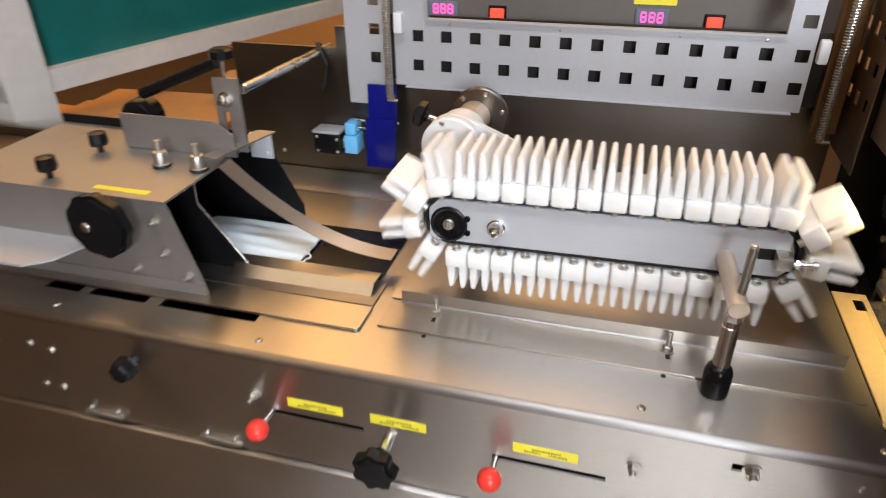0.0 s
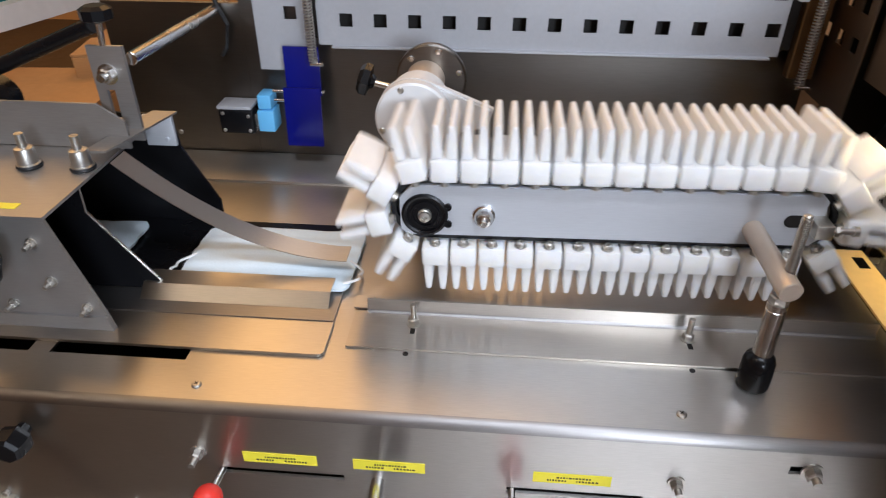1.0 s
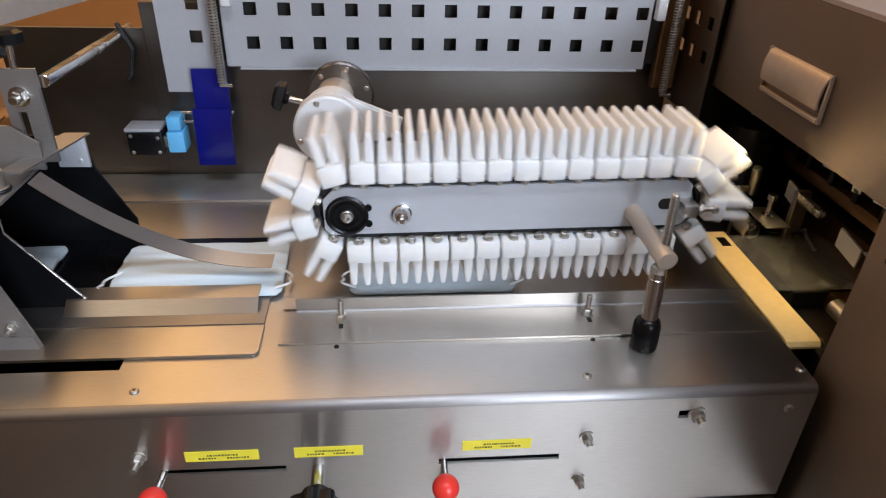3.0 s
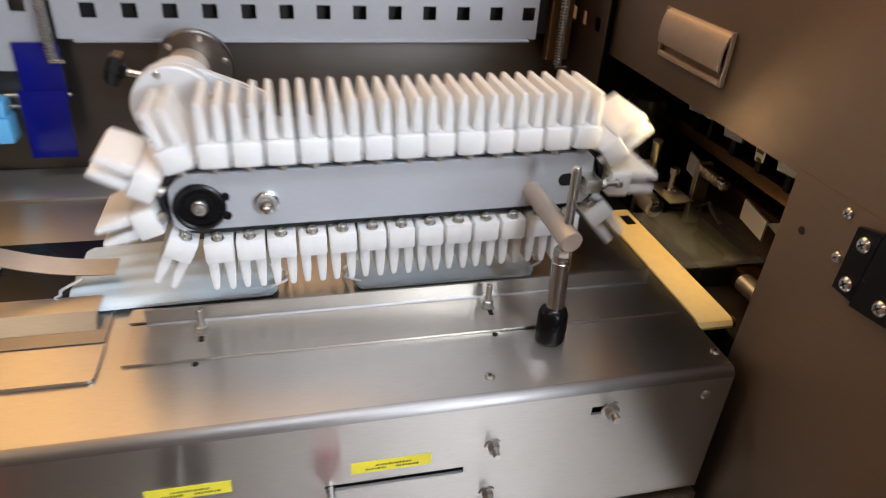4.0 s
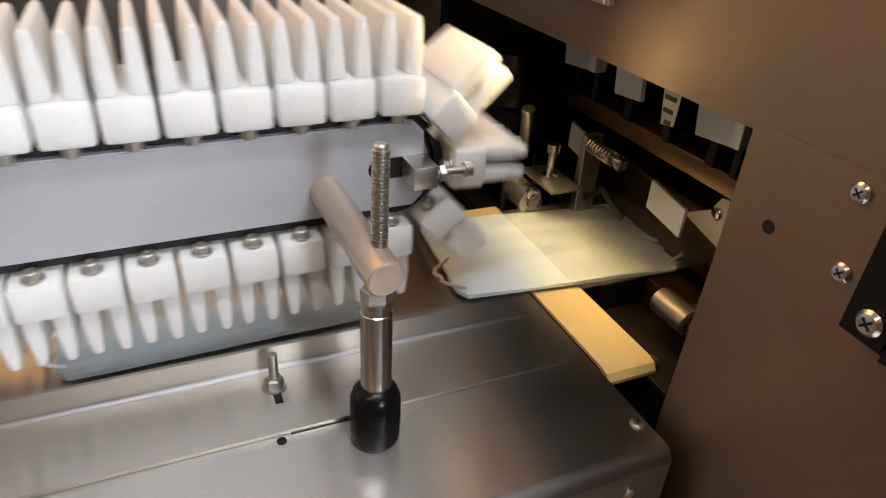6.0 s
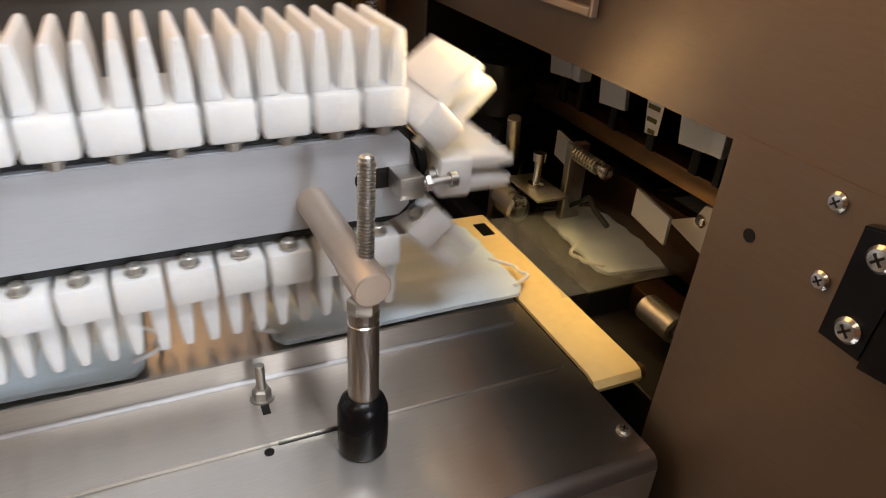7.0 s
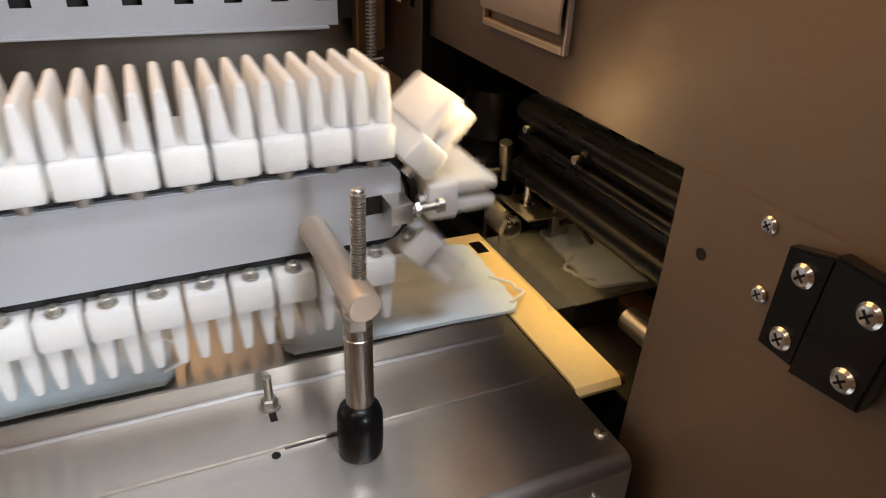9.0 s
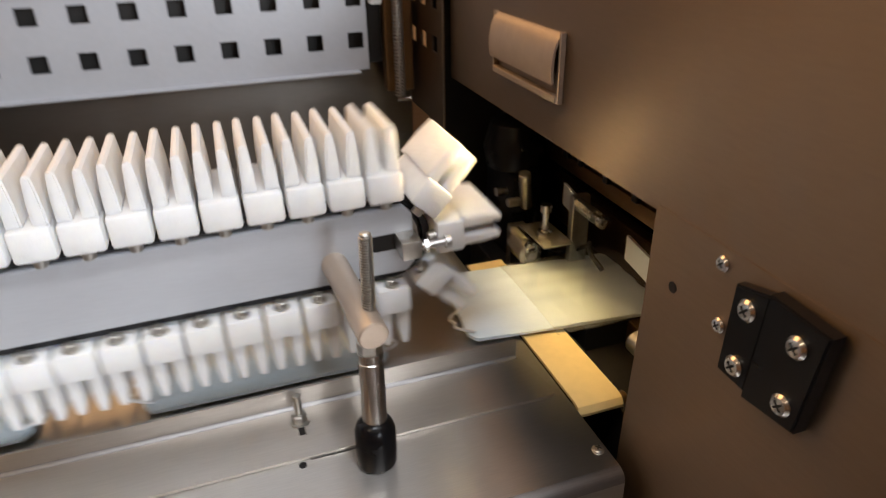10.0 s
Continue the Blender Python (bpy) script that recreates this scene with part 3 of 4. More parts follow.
def support_stand():
    t = thing("support_stand", "steel post stand with a black rubber foot and a cross clamp", "stand", (0.111, 0.58, DECK))
    o = Vector((0.111, 0.58, DECK))
    def add(name, bm, m, label="", parent=t):
        bmesh.ops.translate(bm, verts=bm.verts[:], vec=-o)
        return part(name, bm, m, parent, label)
    add("foot", lathe(B(), (0.111, 0.58, DECK), (0, 0, 1), [(0, 0), (0.0118, 0), (0.0127, 0.002), (0.0132, 0.012), (0.0130, 0.026), (0.0112, 0.031), (0.0085, 0.033), (0, 0.033)], 32), BLACK, "black rubber foot")
    add("post", lathe(B(), (0.1113, 0.58, DECK + 0.032), (0, 0, 1), [(0, 0), (0.0079, 0), (0.0079, 0.0430), (0.0074, 0.0435), (0.0074, 0.0455), (0.0079, 0.0460), (0.0079, 0.0495), (0, 0.0495)], 32), CHROME, "polished steel post")
    add("lock_nut", lathe(B(), (0.1113, 0.58, DECK + 0.0815), (0, 0, 1), [(0, 0), (0.0072, 0), (0.0078, 0.001), (0.0078, 0.006), (0.0068, 0.007), (0, 0.007)], 6), BOLT, "hexagon lock nut")
    cr = add("cross_rod", lathe(B(), (0.1115, 0.566, DECK + 0.0985), (-0.008, 0.087, 0.0178), [(0, 0), (0.0085, 0), (0.0093, 0.0008), (0.0093, 0.024), (0.0088, 0.025), (0.0088, 0.083), (0.0075, 0.087), (0, 0.0885)], 32), TANROD, "tan turned cross rod")
    th = B()
    prof = [(0, 0)]
    for i in range(46):
        prof += [(0.0042, i * 0.00165 + 0.0001), (0.0042, i * 0.00165 + 0.0006), (0.0031, i * 0.00165 + 0.0009), (0.0031, i * 0.00165 + 0.0014)]
    prof += [(0.0036, 0.0768), (0.0028, 0.0778), (0, 0.0778)]
    lathe(th, (0.1120, 0.58, DECK + 0.0800), (0.0010, 0, 0.0745), prof, 16)
    add("threaded_rod", th, BOLT, "threaded steel rod")
    t.rotation_euler = (radians(-6), radians(1.8), 0)
    return t


# ---- feed hopper ----
def feed_hopper():
    t = thing("feed_hopper", "folded sheet steel feed hopper with black side guides", "hopper", (-0.55, 0.7, DECK))
    o = Vector((-0.55, 0.7, DECK))
    def add(name, bm, m, label="", smooth=True, parent=t):
        bmesh.ops.translate(bm, verts=bm.verts[:], vec=-o)
        return part(name, bm, m, parent, label, smooth)
    r = 0.005
    corner = [(-0.257 - r + r * math.sin(a), 0.582 + r - r * math.cos(a)) for a in [radians(90) * i / 5 for i in range(6)]]
    add("trough_flange", prism(B(), [(-0.80, 0.582)] + corner + [(-0.257, 0.627), (-0.80, 0.627)], "z", DECK + 0.0005, DECK + 0.0035), STEEL, "flat front flange of the trough", False)
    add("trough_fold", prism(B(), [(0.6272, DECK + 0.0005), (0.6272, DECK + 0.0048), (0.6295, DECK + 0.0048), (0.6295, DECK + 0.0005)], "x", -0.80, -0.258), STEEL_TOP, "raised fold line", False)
    # the strip's dim reflection is put into its darker colour
    add("trough_floor", prism(B(), [(-0.80, 0.6297), (-0.258, 0.6297), (-0.258, 0.684), (-0.80, 0.684)], "z", DECK + 0.0005, DECK + 0.0025), STEEL_TOP, "trough floor darkened for its dim reflection", False)
    add("trough_lip", prism(B(), [(0.647, DECK + 0.0026), (0.649, DECK + 0.0026), (0.6610, DECK + 0.0118), (0.684, DECK + 0.0115), (0.684, DECK + 0.0130), (0.6604, DECK + 0.0133)], "x", -0.455, -0.267), STEEL, "slanted bright trough lip", False)
    add("outer_wall", prism(B(), [(-0.80, 0.918), (-0.458, 0.918), (-0.487, 1.018), (-0.80, 1.018)], "y", 0.600, 0.603), HOPPER, "outer steel wall with a slanted end", False)
    add("outer_foot", prism(B(), [(-0.80, DECK + 0.0036), (-0.455, DECK + 0.0036), (-0.458, 0.918), (-0.80, 0.918)], "y", 0.597, 0.603), HOPPER, "", False)
    add("top_plate", sheet(B(), "z", 1.018, 1.021, (-0.80, -0.487), (0.600, 0.825), []), HOPPER, "flat top plate", False)
    ig = add("inner_guide", prism(B(), [(-0.80, DECK + 0.004), (-0.437, DECK + 0.004), (-0.437, DECK + 0.010), (-0.494, 0.988), (-0.494, 1.017), (-0.80, 1.017)], "y", 0.664, 0.6665), BLACK, "black inner guide plate", False)
    add("bright_edge", tube(B(), [(-0.4365, 0.6652, DECK + 0.006), (-0.4365, 0.6652, DECK + 0.011), (-0.4935, 0.6652, 0.9885), (-0.4935, 0.6652, 1.016)], 0.0013, 6), CHROME, "bright cut edge", parent=ig)
    add("rear_guide", prism(B(), [(-0.80, DECK + 0.001), (-0.425, DECK + 0.001), (-0.425, 0.93), (-0.458, 0.995), (-0.462, 1.031), (-0.49, 1.033), (-0.80, 1.033)], "y", 0.800, 0.803), BLACK, "black rear guide plate", False)
    bk = B()
    bx(bk, -0.492, -0.459, 0.795, 0.800, 0.998, 1.033, 0.001)
    panscrew(bk, (-0.468, 0.795, 1.006), (0, -1, 0), 0.003)
    add("corner_bracket", bk, ALU, "small aluminium corner bracket")
    add("channel_floor", bx(B(), -1.95, -0.27, 0.685, 0.80, DECK + 0.0005, DECK + 0.003), BLACK, "dark channel floor")
    add("bridge_strip", prism(B(), [(-0.502, 0.700), (-0.480, 0.700), (-0.455, 0.8035), (-0.482, 0.8035)], "z", 1.0332, 1.0352), HOPPER, "flat steel bridge strip", False)
    # tape label on the front of the top plate
    add("label", bx(B(), -0.592, -0.518, 0.612, 0.621, 1.021, 1.0216), YELLOW, "yellow tape label", False)
    # big knob
    kn = add("knob_shaft", rod(B(), (-0.560, 0.603, 1.002), (-0.560, 0.555, 1.002), 0.006), CHROME)
    kb = B()
    lob = [((0.038 + 0.0011 * math.cos(9 * a)) * math.cos(a) - 0.548, (0.038 + 0.0011 * math.cos(9 * a)) * math.sin(a) + 1.002) for a in [2 * math.pi * i / 72 for i in range(72)]]
    prism(kb, lob, "y", 0.556, 0.574, 0.004)
    lathe(kb, (-0.560, 0.574, 1.002), (0, 1, 0), [(0.02, -0.001), (0.018, 0.01), (0.012, 0.014), (0, 0.014)])
    add("big_knob", kb, BLACK, "large black fluted knob", parent=kn)
    for x, z in ((-0.475, 0.927), (-0.545, 0.928), (-0.505, 0.995), (-0.50, 0.955)):
        add("screw", hexbolt(B(), (x, 0.600, z), (0, -1, 0), 0.004, 0.005, 0.006), BOLT)
    # top fittings: two round bosses, tall bracket, clamp bar
    for x, y in ((-0.553, 0.690), (-0.500, 0.690)):
        b = add("boss", lathe(B(), (x, y, 1.021), (0, 0, 1), [(0, 0), (0.0105, 0), (0.0105, 0.004), (0.009, 0.005), (0.009, 0.018), (0.008, 0.02), (0.004, 0.021), (0.004, 0.034), (0, 0.034)], 24), BOLT, "turned steel boss")
        add("rubber_ring", lathe(B(), (x, y, 1.0212), (0, 0, 1), [(0.011, 0), (0.0118, 0.0018), (0.011, 0.0036), (0.0104, 0.0018), (0.011, 0)], 24), RUBBER, parent=b)
    for x, y in ((-0.664, 0.626), (-0.662, 0.712)):
        add("top_knob", lathe(B(), (x, y, 1.021), (0, 0, 1), [(0, 0), (0.004, 0), (0.004, 0.008), (0.011, 0.010), (0.012, 0.014), (0.011, 0.026), (0, 0.028)], 9), BLACK, "black clamping knob", False)
    add("back_plate", prism(B(), [(-0.64, 1.022), (-0.475, 1.022), (-0.475, 1.05), (-0.50, 1.068), (-0.64, 1.068)], "y", 0.735, 0.738), HOPPER, "upright steel plate", False)
    br = sheet(B(), "y", 0.755, 0.759, (-0.506, -0.470), (1.022, 1.118), [(-0.496, -0.488, 1.045, 1.075)])
    add("tall_bracket", br, HOPPER, "tall slotted steel bracket", False)
    add("bracket_bolt", hexbolt(B(), (-0.490, 0.755, 1.091), (0, -1, 0), 0.0075, 0.009, 0.006), CHROME, "bright bracket bolt")
    ck = add("bracket_screw", rod(B(), (-0.489, 0.757, 1.118), (-0.487, 0.757, 1.142), 0.003), CHROME)
    add("bracket_knob", lathe(B(), (-0.487, 0.757, 1.140), (0, 0, 1), [(0, 0), (0.008, 0), (0.015, 0.003), (0.015, 0.012), (0.010, 0.015), (0, 0.015)], 9), BLACK, "black knurled knob", parent=ck, smooth=False)
    add("clamp_bar", rod(B(), (-0.468, 0.762, 1.104), (-0.472, 1.03, 1.095), 0.0065), CHROME, "bright round cross bar")
    add("cross_bar", rod(B(), (-0.50, 0.765, 1.134), (-0.622, 0.765, 1.086), 0.0075), BLACK, "black round bar")
    add("bar_joint", lathe(B(), (-0.63, 0.752, 1.055), (0, 1, 0), [(0, 0), (0.022, 0), (0.024, 0.003), (0.024, 0.03), (0, 0.03)], 20), BLACK, "black round bar joint")
    cb = B()
    tube(cb, [(-0.478, 1.012, 1.102), (-0.470, 0.985, 1.110), (-0.455, 0.980, 1.080), (-0.462, 0.982, 1.050), (-0.470, 0.9838, 1.040)], 0.0026, 8)
    add("cable", cb, RUBBER, "black hanging cable")
    # springy steel strip that presses the masks down
    st = B()
    n = 22
    top, bot = [], []
    for i in range(n + 1):
        f = i / n
        x = -0.472 + 0.215 * f
        z = 0.9275 + 0.1010 * (1 - f) ** 2.0
        y = 0.703 + 0.004 * f
        top.append([st.verts.new((x, y - 0.0135, z)), st.verts.new((x, y + 0.0135, z))])
        bot.append([st.verts.new((x, y - 0.0135, z - 0.0008)), st.verts.new((x, y + 0.0135, z - 0.0008))])
    for i in range(n):
        st.faces.new([top[i][0], top[i + 1][0], top[i + 1][1], top[i][1]])
        st.faces.new([bot[i][0], bot[i][1], bot[i + 1][1], bot[i + 1][0]])
        for k in (0, 1):
            st.faces.new([top[i][k], bot[i][k], bot[i + 1][k], top[i + 1][k]])
    for e in (0, n):
        st.faces.new([top[e][0], top[e][1], bot[e][1], bot[e][0]])
    add("press_strip", st, STEEL_V, "curved springy steel strip")
    return t


def feed_tray():
    t = thing("feed_tray", "pale sheet metal tray beside the hopper", "tray", (-0.70, 0.58, 0.95))
    b = B()
    prism(b, [(-0.13, -0.05), (0.06, -0.05), (0.085, -0.03), (0.10, 0.01), (0.0, 0.09), (-0.13, 0.11)], "z", 0.004, 0.007)
    part("tray_plate", b, GREY_PAINT, t)
    part("tray_leg", bx(B(), -0.06, -0.04, 0.03, 0.05, -0.0495, 0.004), STEEL_DK, t)
    return t


# ---- back of the machine ----
def back_wall():
    t = thing("back_panel", "dull dark stainless steel back panel of the machine", "panel", (0, 0.99, DECK))
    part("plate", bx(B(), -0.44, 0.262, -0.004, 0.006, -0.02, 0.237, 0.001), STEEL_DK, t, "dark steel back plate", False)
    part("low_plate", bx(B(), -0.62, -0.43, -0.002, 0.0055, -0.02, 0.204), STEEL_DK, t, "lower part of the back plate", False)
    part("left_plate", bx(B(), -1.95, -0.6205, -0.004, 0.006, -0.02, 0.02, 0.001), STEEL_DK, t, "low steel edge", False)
    for x in (-0.55, -0.1, 0.2):
        part("screw", panscrew(B(), (x, -0.004, 0.03), (0, -1, 0), 0.0035), BOLT, t)
    return t


def perforated_grille():
    t = thing("perforated_grille", "grey powder coated grille with rows of square holes", "grille", (-0.04, 0.948, 1.066))
    o = Vector((-0.04, 0.948, 1.066))
    def add(name, bm, m, label="", smooth=False, parent=t):
        bmesh.ops.translate(bm, verts=bm.verts[:], vec=-o)
        return part(name, bm, m, parent, label, smooth)
    h, px, pz = 0.0078, 0.04085, 0.0405
    holes = []
    for i in range(13):
        for z in (1.0975, 1.138):
            holes.append((-0.2965 + px * i - h, -0.2965 + px * i + h, z - h, z + h))
    for j in range(2, 3):
        for x in (-0.2965 - px, 0.1937, 0.1937 + px):
            z = 1.0975 + pz * j
            holes.append((x - h, x + h, z - h, z + h))
    for z in (1.0975, 1.138):
        holes.append((-0.2965 - px - h, -0.2965 - px + h, z - h, z + h))
        holes.append((0.1937 + px - h, 0.1937 + px + h, z - h, z + h))
    win = (-0.281, 0.170, 1.163, 1.215)
    add("front_sheet", sheet(B(), "y", 0.947, 0.949, (-0.330, 0.206), (1.068, 1.226), [x for x in holes if -0.33 < x[0] and x[1] < 0.206] + [win]), GREY_PAINT, "perforated front sheet")
    # unseen sheet added so the holes stay black against the lit panel
    add("backing", bx(B(), -0.350, 0.252, 0.968, 0.971, 1.070, 1.162), DARK, "near-black sheet that darkens the holes")
    add("bottom_flange", bx(B(), -0.315, 0.196, 0.940, 0.950, 1.0655, 1.068, 0.0008), GREY_PAINT, "folded bottom flange")
    lip = B()
    bx(lip, -0.281, 0.170, 0.941, 0.947, 1.1605, 1.163)
    bx(lip, -0.283, -0.281, 0.941, 0.947, 1.1605, 1.215)
    bx(lip, 0.170, 0.172, 0.941, 0.947, 1.1605, 1.215)
    add("window_lip", lip, GREY_PAINT, "folded window lip")
    add("side_sheet", sheet(B(), "x", -0.3320, -0.330, (0.949, 1.02), (1.068, 1.226), [(0.984 - h, 0.984 + h, 1.0975 + pz * j - h, 1.0975 + pz * j + h) for j in range(4)]), GREY_PAINT, "folded side sheet")
    # bronze colour stands in for the warm light on this post
    add("end_post", bx(B(), 0.226, 0.256, 0.955, 0.97, 1.04, 1.226, 0.002), BRASS, "end post coloured bronze for the warm light on it")
    add("end_sheet", sheet(B(), "x", 0.260, 0.262, (0.872, 0.985), (1.02, 1.226), [(y - h, y + h, 1.0975 + pz * j - h, 1.0975 + pz * j + h) for j in range(4) for y in (0.895, 0.93, 0.965)]), STEEL_SIDE, "perforated end sheet, browned for what the steel reflects")
    add("wing_sheet", sheet(B(), "y", 0.975, 0.977, (-0.418, -0.352), (1.026, 1.226), [(-0.372 - h, -0.372 + h, 1.0975 + pz * j - h, 1.0975 + pz * j + h) for j in range(4)]), GREY_PAINT, "narrow perforated wing sheet")
    for x, z in ((-0.322, 1.156), (0.214, 1.146)):
        l = B()
        bx(l, x - 0.006, x + 0.006, 0.934, 0.947, z - 0.014, z + 0.014, 0.002)
        add("latch", l, WHITE2, "small white latch", True)
    for x in (-0.25, -0.10, 0.05, 0.15):
        add("rivet", panscrew(B(), (x, 0.947, 1.155), (0, -1, 0), 0.002), BOLT, "", True)
    return t


def control_panel():
    t = thing("control_panel", "taupe control panel with red displays and lit red switches", "control panel", (-0.05, 1.03, 1.10))
    o = Vector((-0.05, 1.03, 1.10))
    def add(name, bm, m, label="", parent=t):
        bmesh.ops.translate(bm, verts=bm.verts[:], vec=-o)
        return part(name, bm, m, parent, label, False)
    add("face", bx(B(), -0.40, 0.26, 1.03, 1.05, 1.10, 1.222, 0.002), PANEL, "taupe painted face")
    for x in (-0.282, 0.013):
        d = add("display", bx(B(), x - 0.022, x + 0.022, 1.026, 1.03, 1.150, 1.172, 0.001), SCREEN, "small digital display")
        dg = B()
        for k in range(3):
            cx = x - 0.011 + k * 0.011
            for sx, sz, w, h in ((0, 0.006, 0.003, 0.0012), (0, 0, 0.003, 0.0012), (0, -0.006, 0.003, 0.0012), (-0.0032, 0.003, 0.0008, 0.0026), (0.0032, 0.003, 0.0008, 0.0026), (-0.0032, -0.003, 0.0008, 0.0026), (0.0032, -0.003, 0.0008, 0.0026)):
                bx(dg, cx + sx - w, cx + sx + w, 1.0253, 1.0262, 1.161 + sz - h, 1.161 + sz + h)
        add("digits", dg, PINK, "glowing pink digits", d)
        add("label", bx(B(), x - 0.026, x + 0.030, 1.0292, 1.03, 1.177, 1.190), YELLOW, "yellow tape label")
    for x in (-0.201, 0.094):
        s = add("switch", bx(B(), x - 0.013, x + 0.013, 1.026, 1.03, 1.146, 1.168, 0.001), BLACK, "rocker switch")
        add("switch_lamp", bx(B(), x - 0.010, x + 0.010, 1.021, 1.026, 1.149, 1.165, 0.0015), LAMP_RED, "glowing red rocker", s)
    return t


def blue_flap():
    t = thing("blue_flap", "dark blue glossy acrylic flap hanging from a hinge", "flap", (-0.365, 0.955, 0.92))
    o = Vector((-0.365, 0.955, 0.92))
    for name, poly, x0, x1 in (
        ("upper_leaf", [(0.956, 0.999), (0.959, 0.999), (0.962, 1.061), (0.959, 1.061)], -0.382, -0.337),
        ("lower_leaf", [(0.946, 0.934), (0.949, 0.934), (0.956, 1.010), (0.953, 1.010)], -0.386, -0.338),
    ):
        b = prism(B(), poly, "x", x0, x1, 0.0006)
        bmesh.ops.translate(b, verts=b.verts[:], vec=-o)
        part(name, b, BLUE, t, "", False)
    sc = B()
    panscrew(sc, (-0.343, 0.9585, 1.045), (0, -1, 0), 0.0055)
    bmesh.ops.translate(sc, verts=sc.verts[:], vec=-o)
    part("screw", sc, CHROME, t, "bright screw")
    h = B()
    rod(h, (-0.402, 0.9605, 1.003), (-0.334, 0.9605, 1.003), 0.0022)
    bmesh.ops.translate(h, verts=h.verts[:], vec=-o)
    part("hinge_pin", h, CHROME, t, "bright hinge pin")
    s = B()
    bx(s, -0.37, -0.36, 0.958, 0.986, 0.986, 0.994)
    bmesh.ops.translate(s, verts=s.verts[:], vec=-o)
    part("bracket", s, STEEL_DK, t)
    return t


def limit_switch():
    t = thing("limit_switch", "black limit switch with a light blue lever block", "switch", (-0.45, 0.97, 0.95))
    o = Vector((-0.45, 0.97, 0.95))
    def add(name, bm, m, label="", parent=t):
        bmesh.ops.translate(bm, verts=bm.verts[:], vec=-o)
        return part(name, bm, m, parent, label)
    add("body", bx(B(), -0.476, -0.430, 0.950, 0.986, 0.946, 0.978, 0.003), BLACK, "black switch body")
    add("cover", bx(B(), -0.478, -0.432, 0.952, 0.986, 0.978, 0.983, 0.0015), GREY_PAINT, "grey cover lid")
    for x, z in ((-0.470, 0.951), (-0.436, 0.951), (-0.436, 0.971), (-0.470, 0.974)):
        add("screw", panscrew(B(), (x, 0.950, z), (0, -1, 0), 0.0025), BOLT)
    lb = B()
    bx(lb, -0.424, -0.402, 0.950, 0.980, 0.950, 0.979, 0.002)
    bx(lb, -0.422, -0.404, 0.952, 0.980, 0.980, 0.999, 0.002)
    add("lever_block", lb, LTBLUE, "light blue plastic block")
    add("pin", rod(B(), (-0.402, 0.962, 0.990), (-0.386, 0.962, 0.990), 0.002), CHROME)
    add("link", bx(B(), -0.431, -0.423, 0.958, 0.972, 0.955, 0.970, 0.001), BOLT)
    return t


def tension_spring(x, z0, z1, y):
    t = thing("tension_spring", "coiled steel tension spring hooked to the grille", "spring", (x, y, z0), "tension springs")
    b = helix(B(), 0, 0, 0.008, z1 - z0, 0.0048, 0.0010, int((z1 - z0) / 0.0036))
    part("coil", b, BOLT, t, "steel coil")
    h = B()
    rod(h, (-0.004, 0, 0.005), (0.012, 0, 0.005), 0.0024)
    part("hook_pin", h, CHROME, t)
    r = B()
    rod(r, (0, 0, 0.004), (0, 0, z1 - z0), 0.0018)
    part("core_rod", r, BOLT, t)
    return t


